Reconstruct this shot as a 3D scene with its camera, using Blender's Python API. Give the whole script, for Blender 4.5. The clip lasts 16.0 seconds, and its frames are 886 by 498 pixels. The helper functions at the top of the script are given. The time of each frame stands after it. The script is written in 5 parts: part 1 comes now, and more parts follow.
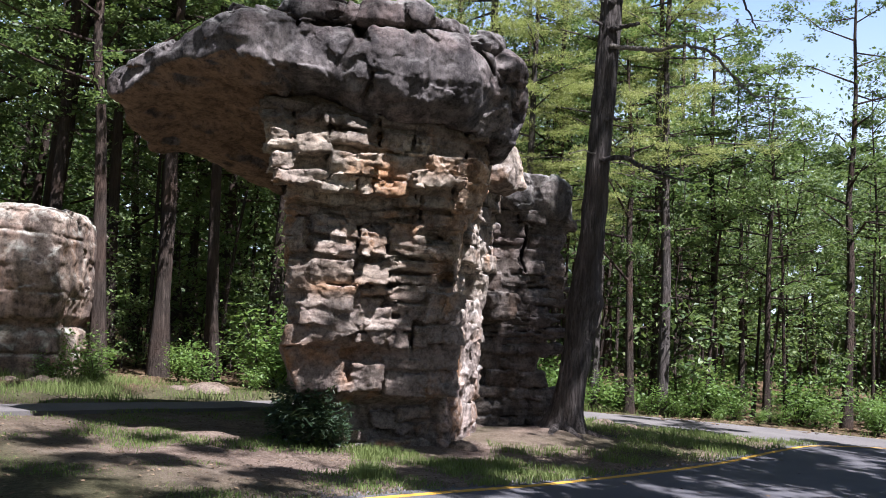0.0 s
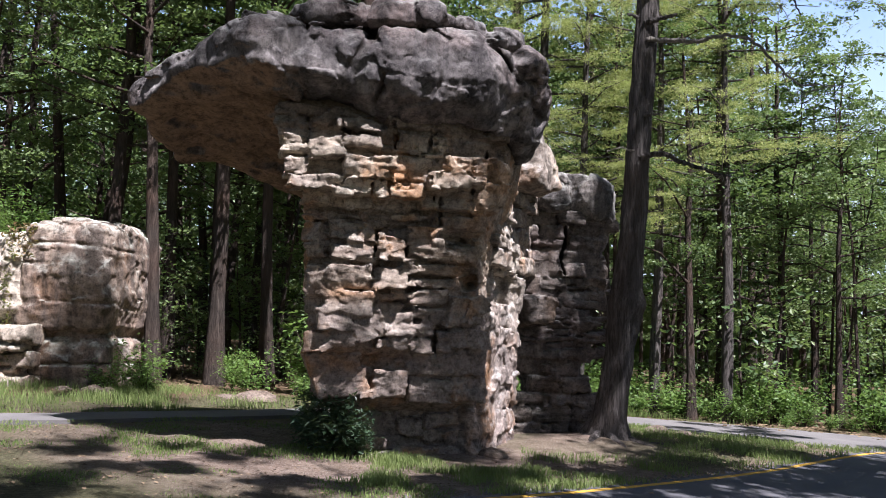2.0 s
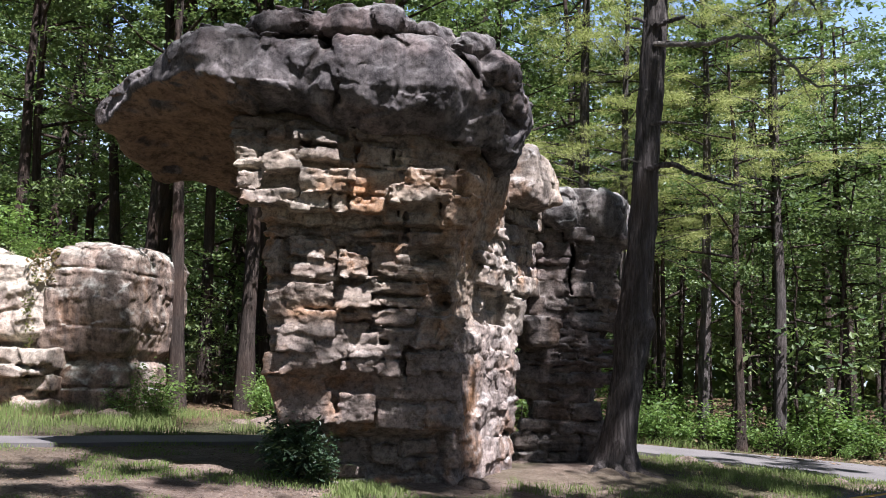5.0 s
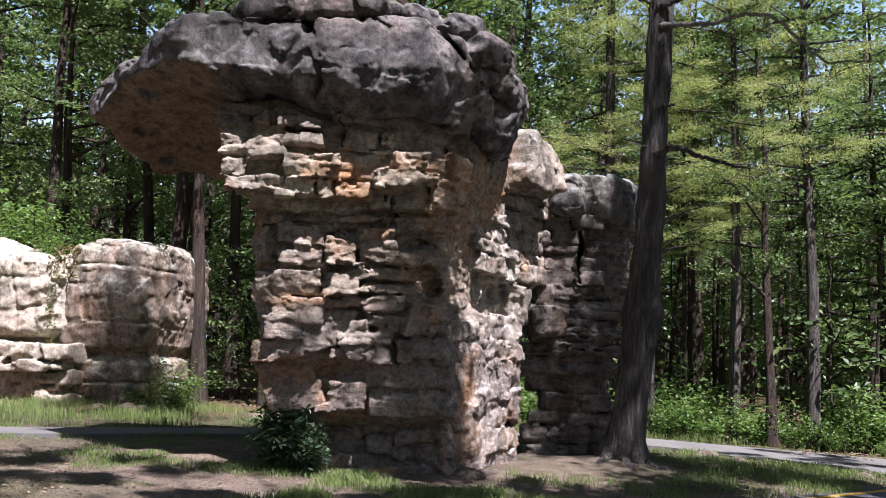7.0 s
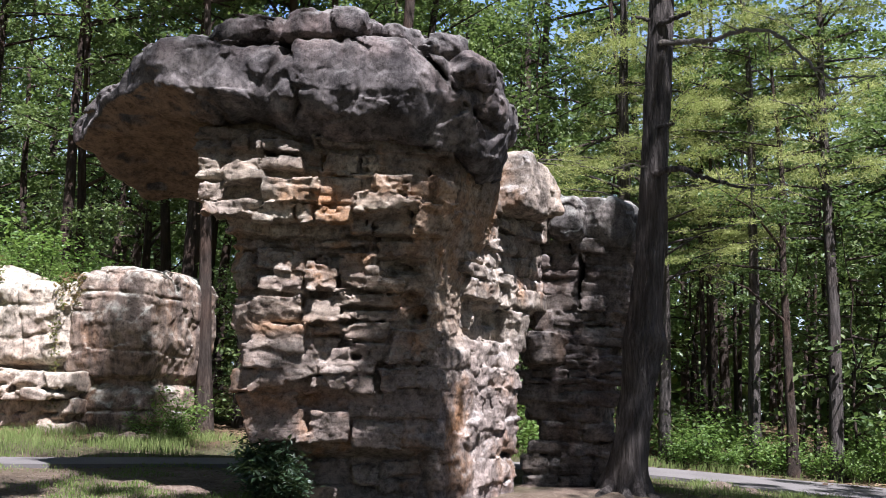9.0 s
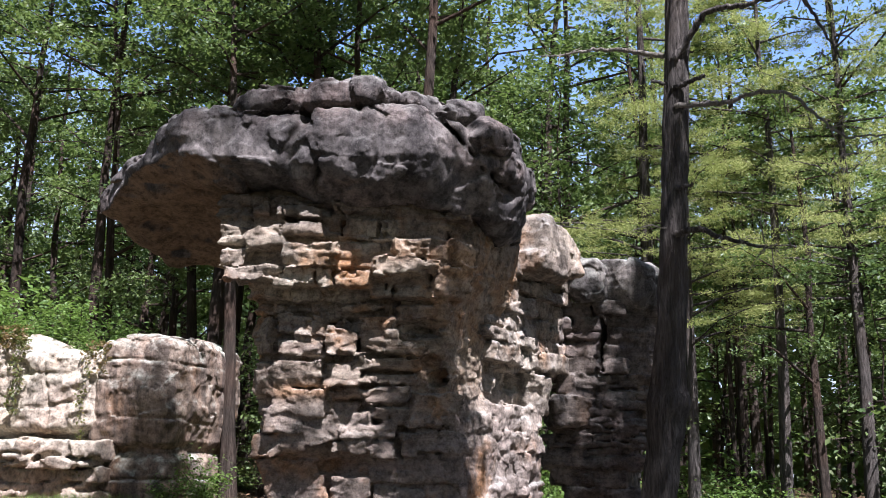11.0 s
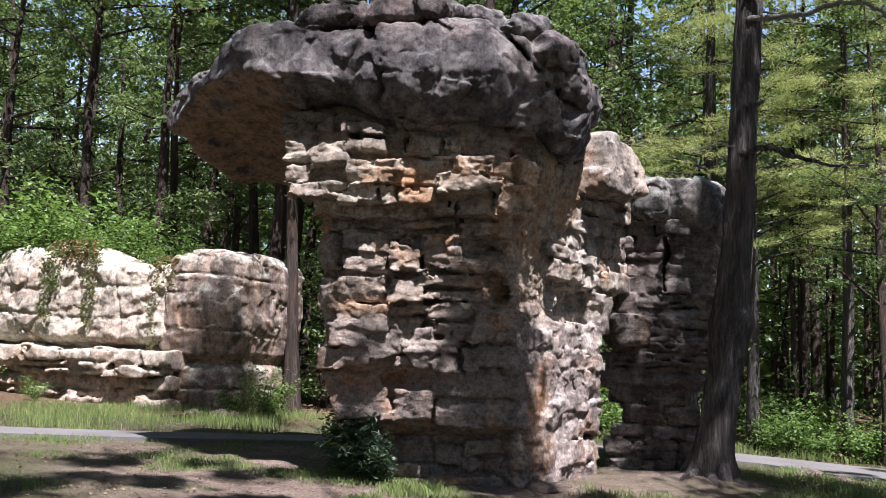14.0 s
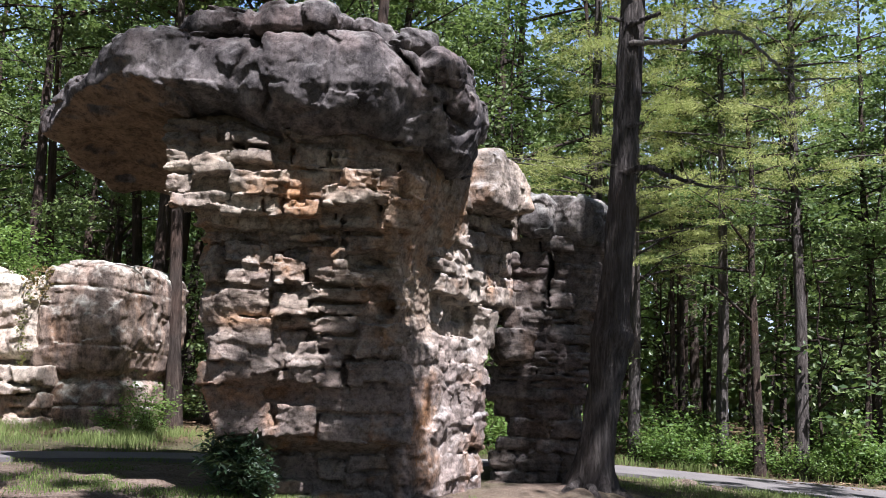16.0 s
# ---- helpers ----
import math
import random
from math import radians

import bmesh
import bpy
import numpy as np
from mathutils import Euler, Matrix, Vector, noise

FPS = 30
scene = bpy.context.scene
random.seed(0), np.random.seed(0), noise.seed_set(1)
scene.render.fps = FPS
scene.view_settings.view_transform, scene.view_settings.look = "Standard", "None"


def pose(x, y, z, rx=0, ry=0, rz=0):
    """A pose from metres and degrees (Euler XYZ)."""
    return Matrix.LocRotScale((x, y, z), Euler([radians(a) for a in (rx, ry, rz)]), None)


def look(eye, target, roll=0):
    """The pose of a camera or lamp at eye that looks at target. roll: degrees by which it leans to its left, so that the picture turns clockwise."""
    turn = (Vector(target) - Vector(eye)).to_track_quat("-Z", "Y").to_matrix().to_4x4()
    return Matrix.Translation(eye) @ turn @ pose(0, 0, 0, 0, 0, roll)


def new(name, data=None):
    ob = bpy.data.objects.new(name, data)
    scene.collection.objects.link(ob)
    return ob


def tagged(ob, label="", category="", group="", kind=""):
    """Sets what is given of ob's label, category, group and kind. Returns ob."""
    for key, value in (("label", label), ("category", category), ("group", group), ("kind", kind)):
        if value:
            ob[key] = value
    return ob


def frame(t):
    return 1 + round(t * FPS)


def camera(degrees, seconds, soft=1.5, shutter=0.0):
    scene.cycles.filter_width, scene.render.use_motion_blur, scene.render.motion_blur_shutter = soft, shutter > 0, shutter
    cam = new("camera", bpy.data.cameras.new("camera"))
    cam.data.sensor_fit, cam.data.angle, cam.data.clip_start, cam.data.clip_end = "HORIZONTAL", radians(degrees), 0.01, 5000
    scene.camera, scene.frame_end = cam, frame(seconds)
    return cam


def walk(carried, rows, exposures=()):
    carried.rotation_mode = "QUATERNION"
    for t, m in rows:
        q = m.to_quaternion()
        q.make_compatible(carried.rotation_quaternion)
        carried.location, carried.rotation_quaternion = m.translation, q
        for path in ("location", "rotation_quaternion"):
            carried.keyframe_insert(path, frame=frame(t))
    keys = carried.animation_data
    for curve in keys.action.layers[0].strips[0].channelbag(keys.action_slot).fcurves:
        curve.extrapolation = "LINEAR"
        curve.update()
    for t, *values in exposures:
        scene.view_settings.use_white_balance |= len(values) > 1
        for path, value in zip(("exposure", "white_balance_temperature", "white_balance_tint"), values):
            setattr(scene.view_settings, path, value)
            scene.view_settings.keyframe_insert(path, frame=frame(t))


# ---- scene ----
cam = camera(52.1, 16.0, soft=0.6)
LEVEL = pose(1.5, 0, 0, 0, 3.5, 0) @ pose(-1.5, 0, 0)
PATH = [
    (0, (-0.001, -0.015, 1.62), (0.011, 1.978, 1.791), 5.8),
    (0.5, (0.168, 0.0, 1.622), (0.112, 1.987, 1.845), 5.2),
    (1, (0.304, 0.081, 1.621), (0.186, 2.064, 1.856), 4.7),
    (1.5, (0.497, 0.186, 1.657), (0.357, 2.173, 1.839), 4.4),
    (2, (0.778, 0.256, 1.651), (0.606, 2.241, 1.822), 5.0),
    (2.5, (1.018, 0.332, 1.667), (0.791, 2.309, 1.86), 4.8),
    (3, (1.252, 0.522, 1.677), (1.016, 2.497, 1.882), 3.9),
    (3.5, (1.527, 0.628, 1.678), (1.255, 2.601, 1.86), 4.3),
    (4, (1.806, 0.743, 1.681), (1.501, 2.712, 1.856), 4.6),
    (4.5, (2.013, 0.933, 1.694), (1.726, 2.904, 1.871), 4.4),
    (5, (2.255, 1.048, 1.7), (1.868, 2.998, 1.914), 5.0),
    (5.2, (2.351, 1.053, 1.713), (1.901, 2.988, 1.951), 5.3),
    (7.3, (3.046, 1.546, 1.579), (2.544, 3.47, 1.787), 4.7),
    (7.5, (3.103, 1.646, 1.584), (2.614, 3.571, 1.815), 4.9),
    (8, (3.238, 1.829, 1.621), (2.708, 3.741, 1.874), 5.1),
    (8.2, (3.288, 1.848, 1.647), (2.73, 3.752, 1.897), 5.4),
    (10.3, (3.537, 1.856, 1.63), (2.946, 3.739, 1.955), 3.9),
    (10.5, (3.542, 1.851, 1.619), (2.946, 3.728, 1.969), 3.9),
    (11, (3.531, 1.83, 1.62), (2.896, 3.684, 2.018), 4.2),
    (11.5, (3.523, 1.841, 1.626), (2.791, 3.659, 2.023), 4.7),
    (12, (3.493, 1.835, 1.625), (2.637, 3.602, 2.007), 5.3),
    (12.5, (3.478, 1.83, 1.624), (2.599, 3.593, 1.968), 5.5),
    (13, (3.466, 1.831, 1.612), (2.635, 3.628, 1.894), 5.4),
    (13.5, (3.459, 1.834, 1.599), (2.661, 3.653, 1.832), 5.2),
    (14, (3.459, 1.806, 1.598), (2.712, 3.649, 1.81), 5.1),
    (14.5, (3.489, 1.807, 1.59), (2.808, 3.675, 1.805), 5.0),
    (15, (3.497, 1.796, 1.608), (2.869, 3.682, 1.829), 4.8),
    (15.5, (3.509, 1.823, 1.599), (2.948, 3.728, 1.836), 4.8),
    (16, (3.532, 1.859, 1.595), (3.005, 3.77, 1.86), 5.0),
]
walk(cam, [(t, LEVEL @ look(eye, target, roll)) for t, eye, target, roll in PATH], exposures=[(0.0, 1.64, 5850, 21), (16.0, 1.64, 5850, 21)])

# ---- world, sun, exposure ----
SUN_AZ, SUN_EL = radians(138.0), radians(58.0)      # clockwise from +y, above the ground
sun_dir = Vector((math.sin(SUN_AZ) * math.cos(SUN_EL), math.cos(SUN_AZ) * math.cos(SUN_EL), math.sin(SUN_EL)))
world = bpy.data.worlds.new("world")
scene.world = world
world.use_nodes = True
sky = world.node_tree.nodes.new("ShaderNodeTexSky")
sky.sky_type, sky.sun_disc = "NISHITA", False
sky.sun_elevation, sky.sun_rotation = SUN_EL, SUN_AZ
world.node_tree.links.new(sky.outputs[0], world.node_tree.nodes["Background"].inputs[0])
world.node_tree.nodes["Background"].inputs[1].default_value = 0.026
sun = new("sun", bpy.data.lights.new("sun", "SUN"))
sun.data.energy, sun.data.angle, sun.data.color = 5.0, radians(0.53), (1.0, 0.97, 0.92)
sun.matrix_basis = look((0, 0, 30), Vector((0, 0, 30)) - sun_dir)


# ---- materials ----
class Nodes:
    """A small builder for node materials."""

    def __init__(self, name):
        self.mat = bpy.data.materials.new(name)
        self.mat.use_nodes = True
        self.nt = self.mat.node_tree
        self.bsdf = self.nt.nodes["Principled BSDF"]
        self.coord = self.nt.nodes.new("ShaderNodeTexCoord").outputs["Object"]

    def put(self, socket, value):
        if isinstance(value, bpy.types.NodeSocket):
            self.nt.links.new(value, socket)
        elif isinstance(value, tuple) and len(value) == 3 and socket.type == "RGBA":
            socket.default_value = (*value, 1)
        else:
            socket.default_value = value

    def scaled(self, sx, sy, sz, vec=None):
        n = self.nt.nodes.new("ShaderNodeMapping")
        self.put(n.inputs["Vector"], vec or self.coord)
        n.inputs["Scale"].default_value = (sx, sy, sz)
        return n.outputs[0]

    def noise(self, scale, detail=4.0, rough=0.55, vec=None, distort=0.0):
        n = self.nt.nodes.new("ShaderNodeTexNoise")
        self.put(n.inputs["Vector"], vec or self.coord)
        n.inputs["Scale"].default_value, n.inputs["Detail"].default_value = scale, detail
        n.inputs["Roughness"].default_value, n.inputs["Distortion"].default_value = rough, distort
        return n.outputs[0]

    def ramp(self, fac, *stops):
        n = self.nt.nodes.new("ShaderNodeValToRGB")
        self.put(n.inputs[0], fac)
        while len(n.color_ramp.elements) < len(stops):
            n.color_ramp.elements.new(0.5)
        for e, (at, c) in zip(n.color_ramp.elements, stops):
            e.position, e.color = at, (*c, 1) if isinstance(c, tuple) else (c, c, c, 1)
        return n.outputs[0]

    def mix(self, fac, a, b, how="MIX"):
        n = self.nt.nodes.new("ShaderNodeMix")
        n.data_type, n.blend_type = "RGBA", how
        self.put(n.inputs[0], fac)
        self.put(n.inputs[6], a)
        self.put(n.inputs[7], b)
        return n.outputs[2]

    def math(self, how, a, b=0.0):
        n = self.nt.nodes.new("ShaderNodeMath")
        n.operation = how
        self.put(n.inputs[0], a)
        self.put(n.inputs[1], b)
        return n.outputs[0]

    def attribute(self, name):
        n = self.nt.nodes.new("ShaderNodeAttribute")
        n.attribute_name = name
        return n.outputs["Fac"]

    def up(self):
        """How far the surface faces upwards."""
        g = self.nt.nodes.new("ShaderNodeNewGeometry")
        x = self.nt.nodes.new("ShaderNodeSeparateXYZ")
        self.nt.links.new(g.outputs["Normal"], x.inputs[0])
        return x.outputs[2]

    def height(self):
        x = self.nt.nodes.new("ShaderNodeSeparateXYZ")
        self.nt.links.new(self.coord, x.inputs[0])
        return x.outputs[2]

    def across(self):
        x = self.nt.nodes.new("ShaderNodeSeparateXYZ")
        self.nt.links.new(self.coord, x.inputs[0])
        return x.outputs[0]

    def random(self):
        return self.nt.nodes.new("ShaderNodeObjectInfo").outputs["Random"]

    def island(self):
        return self.nt.nodes.new("ShaderNodeNewGeometry").outputs["Random Per Island"]

    def done(self, color, rough=0.9, height=None, bump=0.3, dist=0.02, spec=0.2):
        self.put(self.bsdf.inputs["Base Color"], color)
        self.put(self.bsdf.inputs["Roughness"], rough)
        self.bsdf.inputs["Specular IOR Level"].default_value = spec
        if height is not None:
            b = self.nt.nodes.new("ShaderNodeBump")
            b.inputs["Strength"].default_value, b.inputs["Distance"].default_value = bump, dist
            self.put(b.inputs["Height"], height)
            self.nt.links.new(b.outputs[0], self.bsdf.inputs["Normal"])
        return self.mat


def rock_material(name, dark, mid, light, pink, lichen, lichen_amount, orange=0.0, streak=0.0, fresh=None, bedding=1.0, pink_below=0.0, darker_above=0.0, stain=False):
    n = Nodes(name)
    tone = n.noise(0.9, 6, 0.6)
    c = n.ramp(tone, (0.3, dark), (0.48, mid), (0.68, light))
    layers = n.noise(2.0, 5, 0.6, n.scaled(0.5, 0.5, 7.0), 0.3)
    c = n.mix(n.ramp(layers, (0.42, 0.0), (0.62, 0.5 * bedding)), c, light)
    c = n.mix(n.ramp(n.noise(0.55, 3, 0.5, n.scaled(1, 1, 1.6)), (0.5, 0.0), (0.68, 0.7)), c, pink)
    if pink_below:
        low = n.math("ADD", n.height(), n.math("MULTIPLY", n.noise(1.2, 4, 0.6), 1.2))
        c = n.mix(n.ramp(n.math("DIVIDE", low, 4.0), ((pink_below - 0.1) / 4 + 0.1, 0.65), ((pink_below + 0.5) / 4 + 0.15, 0.0)), c, pink)
    # mixes in dark brown above this height, along a ragged edge
    if darker_above:
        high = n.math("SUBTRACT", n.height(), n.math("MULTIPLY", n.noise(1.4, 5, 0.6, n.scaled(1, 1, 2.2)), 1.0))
        c = n.mix(n.ramp(n.math("SUBTRACT", high, darker_above - 0.5), (0.0, 0.0), (0.25, 0.75)), c, (0.13, 0.10, 0.082))
    if stain:
        c = n.mix(n.math("MULTIPLY", n.attribute("stain"), 0.55), c, n.mix(n.noise(3.0, 5, 0.65), (0.42, 0.17, 0.06), (0.56, 0.33, 0.15)))
    if orange:
        c = n.mix(n.ramp(n.noise(1.3, 4, 0.6, n.scaled(1, 1, 0.8)), (0.535, 0.0), (0.67, orange)), c, (0.40, 0.195, 0.075))
    if streak:
        run = n.noise(1.6, 5, 0.6, n.scaled(2.4, 2.4, 0.25))
        c = n.mix(n.ramp(run, (0.43, 0.0), (0.58, streak)), c, (0.042, 0.039, 0.040))
    if fresh:
        tan = n.mix(n.ramp(n.noise(1.1, 5, 0.6, n.scaled(1, 0.5, 3)), (0.4, 0.0), (0.65, 1.0)), fresh, tuple(0.75 * v for v in fresh))
        below = n.ramp(n.math("MULTIPLY", n.up(), -1.0), (0.5, 0.0), (0.75, 1.0))
        c = n.mix(n.math("MULTIPLY", below, n.ramp(n.math("DIVIDE", n.across(), -4.0), (0.39, 0.0), (0.5, 1.0))), c, tan)
    patch = n.math("MULTIPLY", n.ramp(n.up(), (0.1, 0.0), (0.7, 1.0)), n.ramp(n.noise(2.2, 6, 0.65), (0.42, 0.0), (0.6, 1.0)))
    c = n.mix(n.math("MULTIPLY", patch, lichen_amount), c, lichen)
    spots = n.ramp(n.noise(6.0, 7, 0.75), (0.37, 0.32), (0.55, 1.0))
    c = n.mix(0.85, c, spots, "MULTIPLY")
    seam = n.ramp(n.noise(3.0, 6, 0.7, n.scaled(0.6, 0.6, 9.0), 0.6), (0.36, 0.45), (0.46, 1.0))
    c = n.mix(0.3 * bedding, c, seam, "MULTIPLY")
    speck = n.noise(17.0, 9, 0.82)
    c = n.mix(0.8, c, n.ramp(speck, (0.38, 0.28), (0.50, 1.0), (0.66, 1.15)), "MULTIPLY")
    grain = n.noise(31.0, 7, 0.8, None, 1.2)
    c = n.mix(n.ramp(grain, (0.50, 0.0), (0.72, 0.35)), c, light)
    c = n.mix(n.ramp(grain, (0.28, 0.55), (0.46, 0.0)), c, dark)
    h = n.mix(0.2, n.noise(12.0, 9, 0.78, None, 0.8), grain)
    h = n.mix(0.4, h, n.noise(5.0, 8, 0.7, n.scaled(1, 1, 1 + 2.5 * bedding)))
    h = n.mix(0.3, h, speck)
    return n.done(c, 0.92, h, 1.0, 0.075, 0.12)


SANDSTONE = rock_material("sandstone", (0.15, 0.098, 0.068), (0.30, 0.232, 0.168), (0.56, 0.485, 0.375), (0.265, 0.212, 0.188), (0.42, 0.41, 0.36), 0.5, 0.85, pink_below=2.15, darker_above=3.85, stain=True)
CAPSTONE = rock_material("capstone", (0.062, 0.056, 0.056), (0.15, 0.134, 0.127), (0.34, 0.30, 0.275), (0.25, 0.18, 0.155), (0.34, 0.33, 0.30), 0.6, 0.0, 0.7, (0.31, 0.21, 0.142), 0.1)
PALESTONE = rock_material("pale_sandstone", (0.29, 0.215, 0.16), (0.52, 0.44, 0.34), (0.70, 0.63, 0.51), (0.48, 0.36, 0.28), (0.52, 0.55, 0.44), 0.6, 0.4, 0.3, None, 0.7, 1.3)
BROWNSTONE = rock_material("brown_sandstone", (0.16, 0.11, 0.08), (0.30, 0.225, 0.17), (0.44, 0.36, 0.28), (0.33, 0.22, 0.17), (0.55, 0.56, 0.47), 1.0, 0.4, 0.6, None, 0.25)
REARSTONE = rock_material("rear_sandstone", (0.15, 0.115, 0.09), (0.36, 0.295, 0.23), (0.60, 0.52, 0.42), (0.265, 0.208, 0.19), (0.50, 0.49, 0.45), 0.8, 0.6, 0.45, pink_below=1.9)
GREYSTONE = rock_material("grey_sandstone", (0.10, 0.095, 0.092), (0.21, 0.195, 0.18), (0.42, 0.385, 0.33), (0.27, 0.215, 0.18), (0.50, 0.50, 0.44), 0.9, 0.15, 0.7, bedding=0.3)
FIELDSTONE = rock_material("fieldstone", (0.09, 0.065, 0.05), (0.19, 0.14, 0.105), (0.30, 0.235, 0.18), (0.21, 0.15, 0.125), (0.3, 0.27, 0.22), 0.2)
# the rear stem's shade is put into this darker copy of its sandstone
SHADED_REARSTONE = rock_material("shaded_rear_sandstone", (0.08, 0.067, 0.058), (0.15, 0.125, 0.107), (0.34, 0.285, 0.235), (0.18, 0.138, 0.125), (0.40, 0.39, 0.36), 0.5, 0.2, 0.5)


def bark_material(name, a, b, red):
    n = Nodes(name)
    ridge = n.noise(9.0, 6, 0.65, n.scaled(1.6, 1.6, 0.22), 0.4)
    plates = n.noise(17.0, 5, 0.7, n.scaled(1.7, 1.7, 0.16), 1.4)
    c = n.ramp(ridge, (0.3, a), (0.7, b))
    c = n.mix(n.ramp(plates, (0.36, 0.85), (0.52, 0.0)), c, a)
    c = n.mix(n.ramp(n.noise(0.8, 3), (0.45, 0.0), (0.7, 0.6)), c, red)
    c = n.mix(n.ramp(n.random(), (0.0, 0.0), (1.0, 0.35)), c, a)
    return n.done(c, 0.95, n.mix(0.5, ridge, n.ramp(plates, (0.38, 0.0), (0.58, 1.0))), 1.0, 0.05, 0.1)


BARK = bark_material("bark", (0.034, 0.027, 0.022), (0.115, 0.092, 0.076), (0.12, 0.07, 0.048))
PINE_BARK = bark_material("pine_bark", (0.036, 0.032, 0.029), (0.23, 0.205, 0.185), (0.15, 0.115, 0.095))
DEAD_WOOD = bark_material("dead_wood", (0.20, 0.18, 0.155), (0.42, 0.38, 0.33), (0.22, 0.18, 0.14))


def leaf_material(name, a, b, c3, through_light=0.45, gloss=0.5):
    n = Nodes(name)
    c = n.ramp(n.island(), (0.0, a), (0.5, b), (1.0, c3))
    c = n.mix(n.ramp(n.noise(0.45, 2), (0.4, 0.0), (0.65, 0.5)), c, a)
    c = n.mix(n.ramp(n.random(), (0.0, 0.0), (1.0, 0.35)), c, c3)
    n.done(c, 0.46 if gloss > 0.3 else 0.7, spec=gloss)
    tr = n.nt.nodes.new("ShaderNodeBsdfTranslucent")
    n.put(tr.inputs[0], n.mix(0.45, c, (0.20, 0.30, 0.05)))
    mx = n.nt.nodes.new("ShaderNodeMixShader")
    mx.inputs[0].default_value = through_light
    n.nt.links.new(n.bsdf.outputs[0], mx.inputs[1])
    n.nt.links.new(tr.outputs[0], mx.inputs[2])
    n.nt.links.new(mx.outputs[0], n.nt.nodes["Material Output"].inputs[0])
    return n.mat


LEAF = leaf_material("oak_leaves", (0.038, 0.074, 0.028), (0.088, 0.142, 0.050), (0.20, 0.25, 0.092), 0.42, 0.4)
SHRUB = leaf_material("shrub_leaves", (0.06, 0.12, 0.028), (0.10, 0.18, 0.04), (0.17, 0.26, 0.06))
YOUNG = leaf_material("young_leaves", (0.16, 0.25, 0.04), (0.24, 0.34, 0.06), (0.34, 0.42, 0.10), 0.5)
DARK_SHRUB = leaf_material("dark_shrub_leaves", (0.018, 0.04, 0.02), (0.03, 0.06, 0.028), (0.05, 0.085, 0.04), 0.2)
NEEDLE = leaf_material("pine_needles", (0.22, 0.25, 0.075), (0.35, 0.38, 0.125), (0.46, 0.47, 0.19), 0.45, 0.2)
VINE = leaf_material("vine_leaves", (0.05, 0.085, 0.025), (0.09, 0.13, 0.035), (0.2, 0.12, 0.05))
GRASS = leaf_material("grass_blades", (0.07, 0.12, 0.03), (0.14, 0.205, 0.055), (0.27, 0.30, 0.12), 0.4, 0.15)


def ground_material():
    n = Nodes("ground_soil")
    dirt = n.ramp(n.noise(2.4, 9, 0.72), (0.3, (0.12, 0.085, 0.065)), (0.5, (0.25, 0.185, 0.14)), (0.7, (0.38, 0.30, 0.235)))
    dirt = n.mix(n.ramp(n.noise(17.0, 6, 0.75), (0.5, 0.0), (0.64, 0.7)), dirt, (0.10, 0.075, 0.055))
    dirt = n.mix(n.ramp(n.noise(38.0, 3, 0.6), (0.55, 0.0), (0.68, 0.7)), dirt, (0.42, 0.36, 0.30))
    litter = n.ramp(n.noise(14.0, 6, 0.75), (0.3, (0.07, 0.05, 0.03)), (0.5, (0.15, 0.10, 0.06)), (0.72, (0.27, 0.19, 0.11)))
    grass = n.ramp(n.noise(20.0, 5, 0.7), (0.3, (0.055, 0.06, 0.028)), (0.5, (0.11, 0.10, 0.055)), (0.7, (0.17, 0.16, 0.085)))
    c = n.mix(n.attribute("bare"), grass, dirt)
    c = n.mix(n.attribute("woods"), c, litter)
    return n.done(c, 0.97, n.noise(18.0, 9, 0.8), 1.0, 0.09, 0.1)


def asphalt_material(name, a, b):
    n = Nodes(name)
    c = n.ramp(n.noise(0.8, 5, 0.6), (0.3, a), (0.7, b))
    c = n.mix(n.ramp(n.noise(140.0, 2, 0.6), (0.5, 0.0), (0.75, 0.5)), c, (0.22, 0.21, 0.20))
    c = n.mix(n.ramp(n.noise(6.0, 5, 0.7), (0.62, 0.0), (0.72, 0.5)), c, (0.20, 0.16, 0.12))
    return n.done(c, 0.85, n.noise(120.0, 3, 0.6), 0.6, 0.01, 0.3)


GROUND = ground_material()
ASPHALT = asphalt_material("asphalt", (0.055, 0.055, 0.062), (0.095, 0.093, 0.098))
PATH_ASPHALT = asphalt_material("worn_asphalt", (0.095, 0.088, 0.083), (0.15, 0.14, 0.13))


def paint_material():
    n = Nodes("yellow_paint")
    c = n.mix(n.ramp(n.noise(9.0, 6, 0.7), (0.5, 0.0), (0.7, 0.7)), (0.50, 0.29, 0.04), (0.13, 0.11, 0.09))
    return n.done(c, 0.8, n.noise(120.0, 3), 0.4, 0.005)


PAINT = paint_material()

# ---- shaping helpers ----
rng = np.random.default_rng(7)
LATTICE = rng.random((64, 64, 64)).astype(np.float32)


